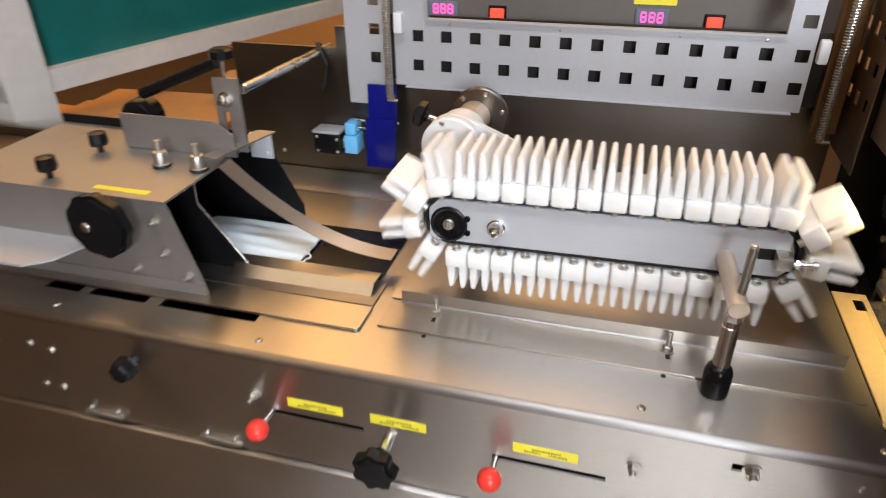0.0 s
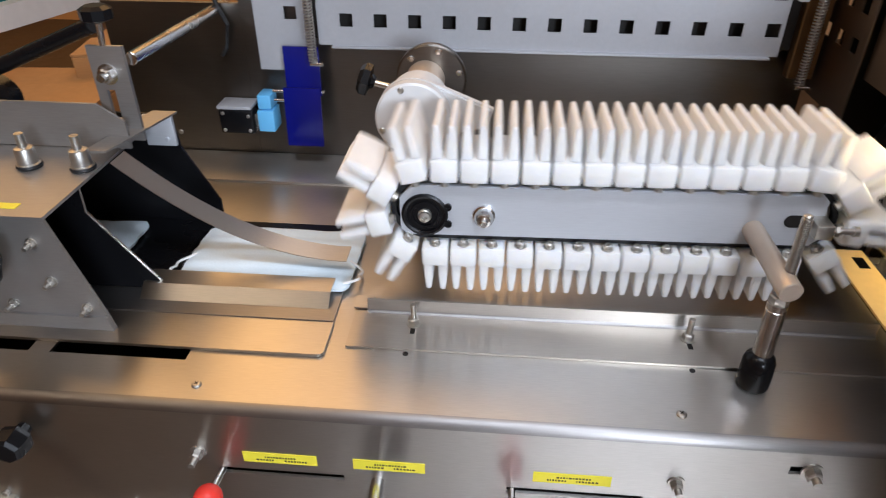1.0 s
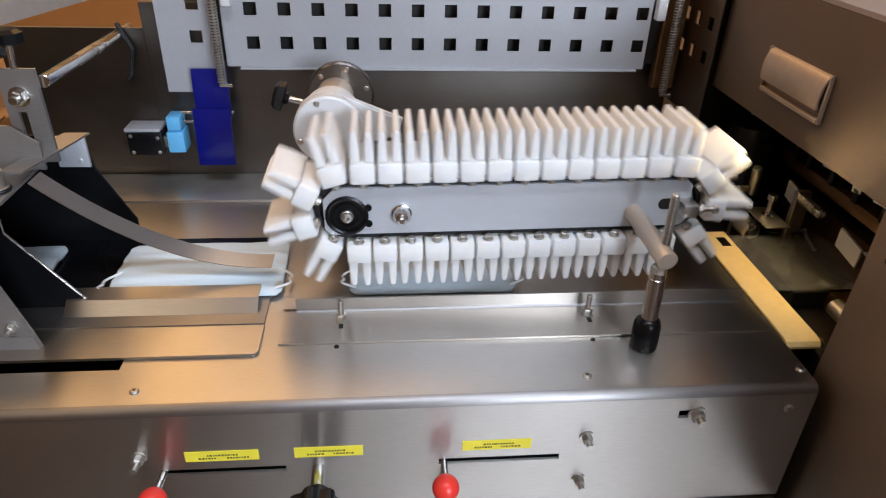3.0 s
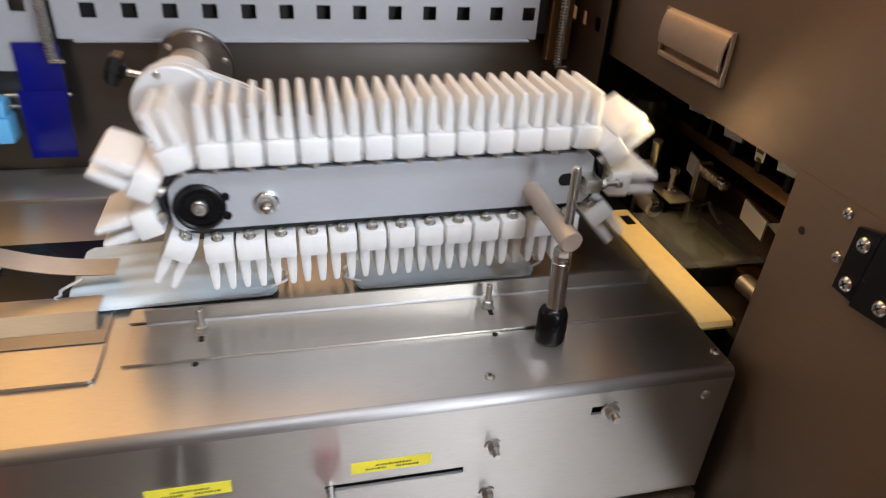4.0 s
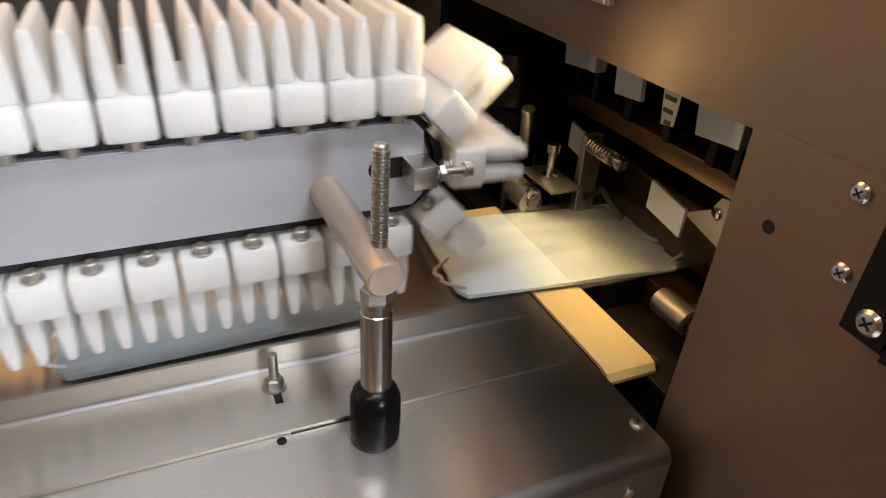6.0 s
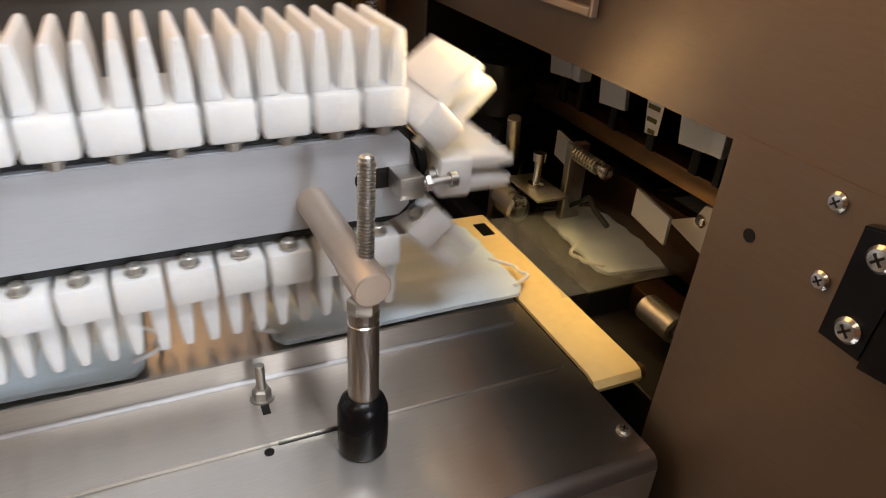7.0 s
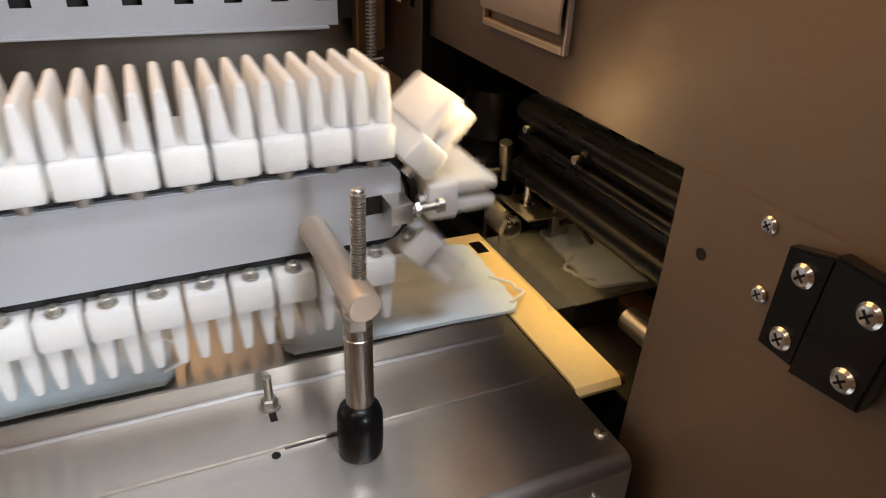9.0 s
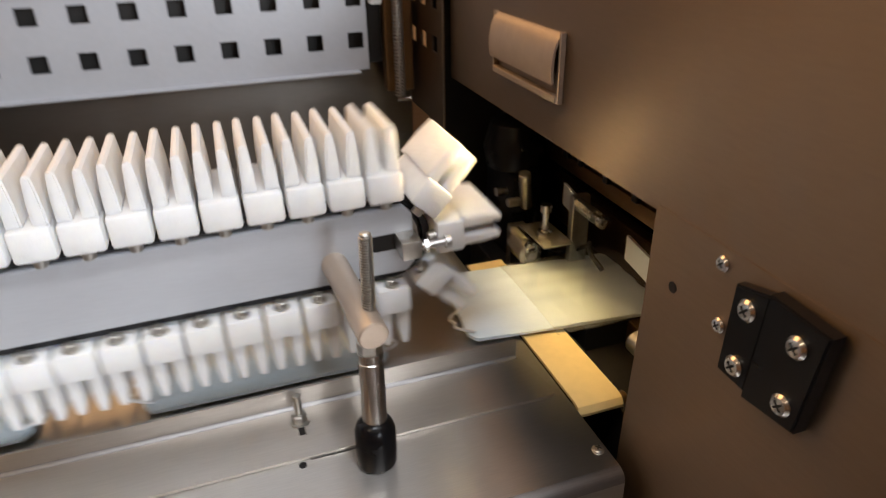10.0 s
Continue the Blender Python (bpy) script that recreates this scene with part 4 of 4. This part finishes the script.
# ---- side housing at the outlet ----
def side_housing():
    t = thing("side_housing", "tall satin steel housing with an outlet slot and a pull handle", "machine housing", (0.5, 0.5, 0))
    o = Vector((0.5, 0.5, 0))
    def add(name, bm, m, label="", smooth=False, parent=t):
        bmesh.ops.translate(bm, verts=bm.verts[:], vec=-o)
        return part(name, bm, m, parent, label, smooth)
    slot = (0.539, 0.87, 0.80, 1.0705)
    # panel brown is reflection put into the base colour
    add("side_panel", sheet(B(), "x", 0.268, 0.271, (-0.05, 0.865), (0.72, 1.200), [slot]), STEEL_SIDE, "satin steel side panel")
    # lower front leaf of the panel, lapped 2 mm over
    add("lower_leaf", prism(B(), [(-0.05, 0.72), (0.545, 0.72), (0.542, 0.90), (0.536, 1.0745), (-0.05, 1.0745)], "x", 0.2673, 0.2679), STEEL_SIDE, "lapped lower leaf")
    # cup pull handle: a bowed shell, open below
    outer = [(0.268 - 0.0085 * math.sin(a), 1.123 + 0.022 * math.cos(a)) for a in [radians(118) * i / 10 for i in range(11)]]
    inner = [(0.268 - 0.0068 * math.sin(a), 1.123 + 0.020 * math.cos(a)) for a in [radians(118) * i / 10 for i in range(10, -1, -1)]]
    hn = B()
    vs = [[hn.verts.new((x, y, z)) for x, z in outer + inner] for y in (0.653, 0.758)]
    n = len(vs[0])
    hn.faces.new(vs[0])
    hn.faces.new(vs[1][::-1])
    for i in range(n):
        hn.faces.new([vs[0][i], vs[0][(i + 1) % n], vs[1][(i + 1) % n], vs[1][i]])
    cupo = add("handle", hn, HANDLE, "bowed steel cup handle", True)
    rim = B()
    bx(rim, 0.264, 0.268, 0.6505, 0.653, 1.100, 1.146, 0.0005)
    bx(rim, 0.264, 0.268, 0.758, 0.7605, 1.100, 1.146, 0.0005)
    bx(rim, 0.263, 0.268, 0.653, 0.758, 1.100, 1.105, 0.001)
    add("handle_rim", rim, HANDLE, "bright handle rim", False, cupo)
    add("top_panel", bx(B(), 0.268, 1.10, -0.05, 0.95, 1.2005, 1.205), TOPCOAT, "pale pinkish top of the housing")
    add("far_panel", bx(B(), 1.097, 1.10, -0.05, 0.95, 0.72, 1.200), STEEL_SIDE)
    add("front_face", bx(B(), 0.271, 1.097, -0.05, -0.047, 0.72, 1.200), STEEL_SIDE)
    # inner faces are near-black to carry the shade of the interior
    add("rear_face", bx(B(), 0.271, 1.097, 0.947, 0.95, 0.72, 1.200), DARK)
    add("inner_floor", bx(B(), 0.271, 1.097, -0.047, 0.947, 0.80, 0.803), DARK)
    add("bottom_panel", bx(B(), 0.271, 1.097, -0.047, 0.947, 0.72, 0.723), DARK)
    # unseen; housing ends at 0.72 so the front panel reflects the lit floor
    add("plinth", bx(B(), 0.62, 1.08, 0.25, 0.93, 0.0, 0.7197), DARK, "unseen dark plinth, set back under the housing")
    # black hinge of two lapped blocks with four screws
    hb = B()
    prism(hb, [(0.468, 1.017), (0.449, 1.016), (0.446, 1.070), (0.467, 1.065)], "x", 0.2605, 0.2672, 0.001)
    hinge = add("hinge", prism(hb, [(0.4487, 1.0145), (0.418, 1.018), (0.413, 1.070), (0.4455, 1.072)], "x", 0.2585, 0.2672, 0.001), BLACK, "black plastic hinge block", True)
    for y, z, x in ((0.4565, 1.057, 0.2607), (0.457, 1.026, 0.2607), (0.426, 1.058, 0.2587), (0.426, 1.028, 0.2587)):
        add("hinge_screw", panscrew(B(), (x, y, z), (-1, 0, 0), 0.0054), CHROME, "bright cross-head screw", True, hinge)
        add("cross_recess", crossmark(B(), (x, y, z), (-1, 0, 0), 0.0054), DARK, "", False, hinge)
    for y, z in ((0.483, 1.066), (0.478, 1.034)):
        s = add("panel_screw", panscrew(B(), (0.2673, y, z), (-1, 0, 0), 0.0042), CHROME, "bright cross-head screw", True)
        add("cross_recess", crossmark(B(), (0.2673, y, z), (-1, 0, 0), 0.0042), DARK, "", False, s)
    # near-black disc stands in for the shade in the hole
    add("panel_hole", lathe(B(), (0.2673, 0.5155, 1.0345), (-1, 0, 0), [(0.0032, 0), (0.0032, 0.0003), (0, 0.0003)], 16), DARK, "small round hole", True)
    return t


def film_folder():
    """What is seen through the outlet slot: rails, plates, spring bolts and rollers."""
    t = thing("film_folder", "dark film folding unit with rails, springs and bright plates", "machine unit", (0.45, 0.72, 0.803))
    o = Vector((0.45, 0.72, 0.803))
    def add(name, bm, m, label="", smooth=True, parent=t):
        bmesh.ops.translate(bm, verts=bm.verts[:], vec=-o)
        return part(name, bm, m, parent, label, smooth)
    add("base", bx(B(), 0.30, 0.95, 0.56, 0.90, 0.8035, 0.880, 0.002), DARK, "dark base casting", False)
    add("bronze_rail", bx(B(), 0.366, 0.392, 0.48, 0.93, 0.982, 0.998, 0.003), BRASS, "bronze-coloured rail")
    add("lower_rail", bx(B(), 0.350, 0.378, 0.50, 0.90, 0.8805, 0.903, 0.003), BRASS, "lower bronze rail")
    foot = add("post_plate", bx(B(), 0.312, 0.342, 0.745, 0.798, 0.936, 0.938, 0.0006), BOLT, "small steel shelf plate")
    add("shelf_bracket", bx(B(), 0.330, 0.338, 0.784, 0.796, 0.8805, 0.936, 0.001), BLACK, "black shelf bracket", False)
    add("shelf_post", lathe(B(), (0.326, 0.772, 0.938), (0, 0, 1), [(0, 0), (0.007, 0), (0.007, 0.003), (0.0035, 0.004), (0.0035, 0.022), (0.0055, 0.023), (0.0055, 0.030), (0, 0.030)], 20), CHROME, "bright post with a round cap", parent=foot)
    add("rear_post", bx(B(), 0.36, 0.40, 0.895, 0.925, 0.8805, 1.06, 0.003), BLACK, "black rear post")
    add("front_post", bx(B(), 0.372, 0.40, 0.472, 0.498, 0.8035, 1.06, 0.003), BLACK, "black front post")
    add("carriage", bx(B(), 0.318, 0.352, 0.83, 0.90, 0.8805, 0.975, 0.004), BLACK, "black carriage block")
    add("carriage_cover", lathe(B(), (0.336, 0.865, 0.976), (0, 0, 1), [(0, 0), (0.030, 0), (0.033, 0.02), (0.026, 0.045), (0.01, 0.055), (0, 0.055)], 28), BLACK, "black rounded cover")
    add("side_beam", bx(B(), 0.386, 0.40, 0.50, 0.895, 0.905, 0.955, 0.003), BRONZE_DK, "bronze side beam darkened for the shade inside", False)
    # bright slanted guide plates far inside, seen between the rails
    for k, (y0, y1, z0, z1) in enumerate(((0.585, 0.645, 0.945, 0.966), (0.575, 0.650, 0.932, 0.943), (0.560, 0.640, 0.918, 0.929))):
        b = prism(B(), [(0.404, z0), (0.46, z0 + 0.02), (0.46, z0 + 0.022), (0.404, z1 - 0.008)], "y", y0, y1)
        add("guide_plate", b, ALU, "bright slanted guide plate", False)
    for x, y, z, a in ((0.356, 0.776, 0.962, 0.35), (0.358, 0.668, 0.955, 0.3)):
        p = B()
        c, d = 0.020 * math.cos(a), 0.020 * math.sin(a)
        prism(p, [(y - c, z - d * 0.3 - 0.012), (y + c, z - 0.010 + d * 0.4), (y + c, z + 0.012 + d * 0.4), (y - c, z + 0.010 - d * 0.3)], "x", x, x + 0.0025)
        add("plate", p, ALU, "small bright plate", False)
    for y, z in ((0.733, 1.028), (0.643, 1.028), (0.805, 1.032)):
        p = B()
        prism(p, [(y - 0.017, z - 0.009), (y + 0.014, z - 0.012), (y + 0.017, z + 0.008), (y - 0.014, z + 0.010)], "x", 0.3565, 0.360)
        add("plate", p, ALU, "small bright plate", False)
        add("plate_arm", bx(B(), 0.3605, 0.366, y - 0.004, y + 0.004, 0.9985, z + 0.006, 0.001), BLACK, "black plate arm", False)
    for y, z in ((0.778, 1.034), (0.622, 1.030)):
        nb = add("end_block", bx(B(), 0.3525, 0.3655, y - 0.006, y + 0.006, z - 0.010, z + 0.010, 0.002), ALU, "small bright end block")
        add("block_arm", bx(B(), 0.3605, 0.366, y - 0.003, y + 0.003, 0.9985, z - 0.0102, 0.001), BLACK, "", False, nb)
    wp = add("white_guide_plate", prism(B(), [(0.670, 0.948), (0.646, 0.962), (0.640, 0.974), (0.617, 0.978), (0.615, 0.952), (0.628, 0.938)], "x", 0.379, 0.3815), PAPER, "bright white guide plate", False)
    add("plate_bolt", panscrew(B(), (0.379, 0.640, 0.962), (-1, 0, 0), 0.005), CHROME, "", True, wp)
    tag = add("paper_tag", prism(B(), [(0.681, 1.012), (0.694, 1.010), (0.698, 1.037), (0.680, 1.039)], "x", 0.3594, 0.360), PAPER, "small white paper tag", False)
    add("tag_arm", bx(B(), 0.3605, 0.366, 0.684, 0.692, 0.9985, 1.030, 0.001), BLACK, "black tag arm", False)
    ink = B()
    for z, y0, y1 in ((1.030, 0.683, 0.695), (1.021, 0.684, 0.694), (1.013, 0.684, 0.691)):
        bx(ink, 0.3590, 0.3595, y0, y1, z - 0.0016, z + 0.0016)
    add("printed_line", ink, INK, "unreadable dark printing", False, tag)
    for x, y, z, l in ((0.352, 0.719, 0.970, 0.042), (0.312, 0.775, 0.925, 0.036)):
        s = add("spring_bolt", rod(B(), (x, y + l, z), (x, y, z), 0.0028), CHROME, "bright spring bolt")
        h = B()
        n = 84
        tube(h, [(x + 0.0055 * math.cos(i * 0.7), y + l - l * 0.85 * i / n, z + 0.0055 * math.sin(i * 0.7)) for i in range(n)], 0.0010, 6)
        add("coil", h, BOLT, "coil spring", parent=s)
        add("nut", lathe(B(), (x, y, z), (0, -1, 0), [(0, 0), (0.0062, 0), (0.0062, 0.005), (0.0035, 0.0055), (0.003, 0.003), (0, 0.003)], 12), CHROME, parent=s)
        add("bracket", bx(B(), x - 0.006, x + 0.012, y + l - 0.004, y + l + 0.004, 0.8805 if z < 0.95 else 0.903, z + 0.008, 0.001), BOLT, "steel bracket", False, s)
    for x, y, z, r in ((0.312, 0.772, 0.917, 0.0115), (0.338, 0.60, 0.905, 0.010)):
        add("roller", lathe(B(), (x, y, z), (0, -1, 0), [(0, -0.03), (r, -0.03), (r, 0), (r * 0.78, 0.002), (r * 0.72, -0.001), (r * 0.45, -0.001), (r * 0.4, 0.004), (0, 0.004)], 28), BOLT, "grey steel roller")
    add("knurled_post", rod(B(), (0.330, 0.822, 0.945), (0.322, 0.812, 0.985), 0.006), BOLT, "round steel post")
    for y in (0.815, 0.845):
        add("cap_screw", rod(B(), (0.306, y, 0.955), (0.319, y, 0.955), 0.0045), BOLT)
    cable = B()
    tube(cable, [(0.345 + 0.012 * math.sin(i * 0.9), 0.88 - 0.03 * i / 2, 0.93 + 0.02 * math.sin(i * 0.6 + 1)) for i in range(14)], 0.0022, 8)
    add("cable", cable, RUBBER, "black cable")
    return t


jaws = []


def sealing_jaw():
    """The upper bar of the outlet unit, which sinks and lifts again."""
    t = thing("sealing_jaw", "black sealing bar with glossy round bars and cap screws", "sealing bar", (0.337, 0.70, 1.02))
    o = Vector((0.337, 0.70, 1.02))
    def add(name, bm, m, label="", smooth=False, parent=t):
        bmesh.ops.translate(bm, verts=bm.verts[:], vec=-o)
        return part(name, bm, m, parent, label, smooth)
    add("bar", bx(B(), 0.331, 0.343, 0.50, 0.80, 0.985, 1.065, 0.004), BLACK, "black bar", True)
    for z, r in ((1.052, 0.010), (1.030, 0.007), (0.999, 0.012)):
        add("round_bar", rod(B(), (0.330, 0.505, z), (0.330, 0.795, z), r, 28), BLACK, "glossy black round bar", True)
    for y in (0.58, 0.70, 0.775):
        add("cap_screw", rod(B(), (0.3175, y, 1.041), (0.332, y, 1.041), 0.0035), BOLT, "", True)
    jaws.append(t)
    return t


def outlet_belt():
    t = thing("outlet_belt", "cream plastic strip running across the outlet", "belt", (0.275, 0.68, 0.895))
    o = Vector((0.275, 0.68, 0.895))
    def add(name, bm, m, label="", smooth=True):
        bmesh.ops.translate(bm, verts=bm.verts[:], vec=-o)
        return part(name, bm, m, t, label, smooth)
    b = B()
    prism(b, [(0.586, 0.8995), (0.80, 0.8995), (0.80, 0.902), (0.586, 0.902), (0.580, 0.9005), (0.577, 0.896), (0.5775, 0.893), (0.580, 0.8965)], "x", 0.2575, 0.2935)
    add("strip", b, CREAM, "cream strip")
    add("stop_tab", bx(B(), 0.276, 0.287, 0.764, 0.784, 0.9022, 0.9028, 0), BLACK, "dark notch tab", False)
    add("end_roller", rod(B(), (0.258, 0.5855, 0.8935), (0.300, 0.5855, 0.8935), 0.0055), BRASS, "bronze end roller")
    add("bed", bx(B(), 0.257, 0.300, 0.60, 0.81, 0.8035, 0.896), DARK, "dark bed", False)
    return t


def clear_film():
    t = thing("film_tube", "wrinkled clear plastic film tube leaving the outlet", "plastic film", (0.39, 0.72, 0.9035))
    b = B()
    nx, ny = 60, 30
    g = []
    for i in range(nx + 1):
        row = []
        for j in range(ny + 1):
            x, y = -0.118 + 0.338 * i / nx, -0.078 + 0.118 * j / ny
            e = max(0.0, math.sin(math.pi * j / ny)) ** 0.2
            rise = 0.5 + 0.5 * math.sin(min(1.0, max(0.0, i / nx * 2.2 - 0.3)) * math.pi - math.pi / 2)
            z = 0.0155 + 0.004 * e + rise * e * (0.006 + 0.006 * noise.noise((x * 20, y * 26, 1.3)) + 0.003 * noise.noise((x * 70, y * 50, 4.1)))
            row.append(b.verts.new((x, y, z)))
        g.append(row)
    for i in range(nx):
        for j in range(ny):
            b.faces.new([g[i][j], g[i + 1][j], g[i + 1][j + 1], g[i][j + 1]])
    ob = part("film_skin", b, FILM, t, "clear wrinkled film")
    ob.visible_shadow = False
    part("film_floor", bx(B(), -0.08, 0.30, -0.06, 0.07, -0.0225, -0.0005), RUBBER, t, "dark film bed", False)
    return t


# ---- masks ----
masks = []
MASK_LEN, MASK_DEP = 0.178, 0.108


def mask_mesh(name, material, seed):
    """A folded pleated face mask lying flat: rounded sheet with pleat steps, a welded rim and slight waves."""
    b = B()
    nx, ny = 40, 30
    top, bot = [], []
    for i in range(nx + 1):
        rt, rb = [], []
        for j in range(ny + 1):
            u, v = i / nx, j / ny
            x, y = (u - 0.5) * MASK_LEN, (v - 0.5) * MASK_DEP
            inset = 0.006 * max(0, abs(2 * v - 1) - 0.86) / 0.14 * (abs(2 * u - 1)) ** 12
            x -= math.copysign(inset, x)
            puff = (math.sin(math.pi * u) ** 0.5) * (math.sin(math.pi * v) ** 0.6)
            pleat = sum(0.0013 * (1 / (1 + math.exp(-(v - c) * 160)) - 1 / (1 + math.exp(-(v - c - 0.09) * 60))) for c in (0.24, 0.45, 0.66))
            rim = -0.0012 if min(u, 1 - u) < 0.045 or min(v, 1 - v) < 0.05 else 0
            w = 0.0014 * noise.noise((x * 22 + seed, y * 22, seed)) + 0.0006 * noise.noise((x * 60, y * 60 + seed, 3))
            z = 0.0045 + 0.0045 * puff + pleat * 1.2 + rim + w
            rt.append(b.verts.new((x, y, max(z, 0.002))))
            rb.append(b.verts.new((x, y, max(z - 0.003 - 0.003 * puff, 0.0005))))
        top.append(rt)
        bot.append(rb)
    for i in range(nx):
        for j in range(ny):
            b.faces.new([top[i][j], top[i + 1][j], top[i + 1][j + 1], top[i][j + 1]])
            b.faces.new([bot[i][j], bot[i][j + 1], bot[i + 1][j + 1], bot[i + 1][j]])
    for i in range(nx):
        for j in (0, ny):
            b.faces.new([top[i][j], bot[i][j], bot[i + 1][j], top[i + 1][j]])
    for j in range(ny):
        for i in (0, nx):
            b.faces.new([top[i][j], top[i][j + 1], bot[i][j + 1], bot[i][j]])
    return finish(name, b, material, True)


def loop_mesh(side):
    b = B()
    pts = []
    for i in range(25):
        a = math.pi * i / 24
        out = 0.017 * math.sin(a) * (1.0 + 0.25 * math.sin(3 * a))
        y = -0.0465 + 0.040 * (i / 24) ** 1.4
        pts.append((side * (MASK_LEN / 2 - 0.006 + out), y, 0.0055 + 0.002 * math.sin(2 * a)))
    tube(b, pts, 0.0014, 6)
    return finish("ear_loop", b, LOOP, True)


def face_masks():
    data = mask_mesh("mask_sheet", MASK, 2.7)
    l0, l1 = loop_mesh(-1), loop_mesh(1)
    for k in range(6):
        t = thing("face_mask", "pale blue pleated face mask with white ear loops", "face mask", (0, 0, 0), "masks on the line")
        s = new("sheet", data)
        s.parent = t
        for m in (l0, l1):
            l = new("ear_loop", m)
            l.parent = t
        masks.append((k, t))


# ---- behind the machine ----
def background_things():
    t = thing("belt_conveyor", "teal belt conveyor with a grey painted frame", "conveyor", (-1.0, 1.5, 0))
    # runs obliquely away behind the machine
    a, b = Vector((-1.18, 1.10, 0)), Vector((-0.93, 2.02, 0))
    d = (b - a).normalized()
    nrm = Vector((-d.y, d.x, 0))
    def slab(bm, s0, s1, w0, w1, z0, z1):
        vs = []
        for s in (s0, s1):
            for w in (w0, w1):
                for z in (z0, z1):
                    p = a + d * s + nrm * w + Vector((0, 0, z)) - t.location
                    vs.append(bm.verts.new(p))
        for f in [(0, 1, 3, 2), (4, 6, 7, 5), (0, 4, 5, 1), (2, 3, 7, 6), (0, 2, 6, 4), (1, 5, 7, 3)]:
            bm.faces.new([vs[i] for i in f])
        return bm
    L = 2.2
    part("belt", slab(B(), -0.05, L, 0.0, 0.03, 0.99, 1.45), TEAL, t, "teal belt face", False)
    part("lower_frame", slab(B(), -0.06, L, -0.03, 0.05, 0.945, 0.99), FRAME_GREY, t, "grey frame bar", False)
    part("upper_frame", slab(B(), -0.06, L, -0.03, 0.05, 1.45, 1.49), FRAME_GREY, t, "grey frame bar", False)
    part("end_post", slab(B(), -0.06, 0.03, -0.035, 0.055, 0.0, 1.49), FRAME_GREY, t, "grey frame post", False)
    part("far_post", slab(B(), L - 0.08, L, 0.05, 0.12, 0.0, 1.0), FRAME_GREY, t, "grey frame post", False)
    for (x, y, w, dp, z0, h, rz) in ((-1.02, 1.30, 0.40, 0.22, 0.0, 0.87, 4), (-0.78, 1.50, 0.34, 0.24, 0.0, 0.91, 10), (-1.55, 1.30, 0.42, 0.30, 0.0, 0.80, -8)):
        c = thing("cardboard_box", "brown cardboard carton standing behind the machine", "box", (x, y, z0), "cartons")
        c.rotation_euler[2] = radians(rz)
        part("carton", bx(B(), -w / 2, w / 2, -dp / 2, dp / 2, 0, h, 0.003), CARDBOARD, c, "closed carton", False)
        f = B()
        prism(f, [(-w / 2, 0), (w / 2, 0), (w / 2, 0.004), (-w / 2, 0.004)], "y", -dp / 2, -0.004)
        bmesh.ops.transform(f, matrix=Matrix.Translation((0, 0, h + 0.001)), verts=f.verts[:])
        part("flap", f, CARDBOARD, c, "top flap", False)


room()
machine_table()
guide_rail()
lug_conveyor()
drive_motor()
support_stand()
feed_hopper()
feed_tray()
back_wall()
perforated_grille()
control_panel()
blue_flap()
limit_switch()
tension_spring(-0.338, 1.042, 1.222, 0.936)
tension_spring(0.235, 1.031, 1.222, 0.936)
side_housing()
film_folder()
sealing_jaw()
outlet_belt()
clear_film()
face_masks()
background_things()


def motions():
    ts = [0, 1 / 30] + [i / 6 for i in range(1, 60)] + [10 - 1 / 30, 10]
    span = (LOOP_LEN - 2 * math.pi * RB) / 2
    start = span + math.pi * RB + (0.002 - XL) * span / (XR - XL)
    for k, lug in enumerate(lugs):
        walk(lug, [(t, loop_pose(start + SPEED * (t - 3.5) + k * PITCH)) for t in ts])
    for jaw in jaws:
        walk(jaw, [(t, pose(0.337, 0.70, 1.092 - 0.104 * down)) for t, down in ((0, 0), (0.4, 1), (1.0, 1), (1.5, 0), (4.0, 0), (4.3, 1), (5.0, 1), (5.25, 0), (7.9, 0), (8.2, 1), (9.05, 1), (9.3, 0), (10, 0))])
    for k, m in masks:
        rows = []
        for t in [0, 1 / 30] + [i / 2 for i in range(1, 20)] + [10 - 1 / 30, 10]:
            right = -0.372 + SPEED * t - 0.25 * k
            out = min(1, max(0, (right - 0.25) / 0.14))
            rows.append((t, pose(right - MASK_LEN / 2 - 0.008, 0.726 - 0.007 * out, DECK + 0.0045, 0, 0, 1.5 * math.sin(k * 2.1) * (1 - out) - 5.5 * out)))
        walk(m, rows)


motions()
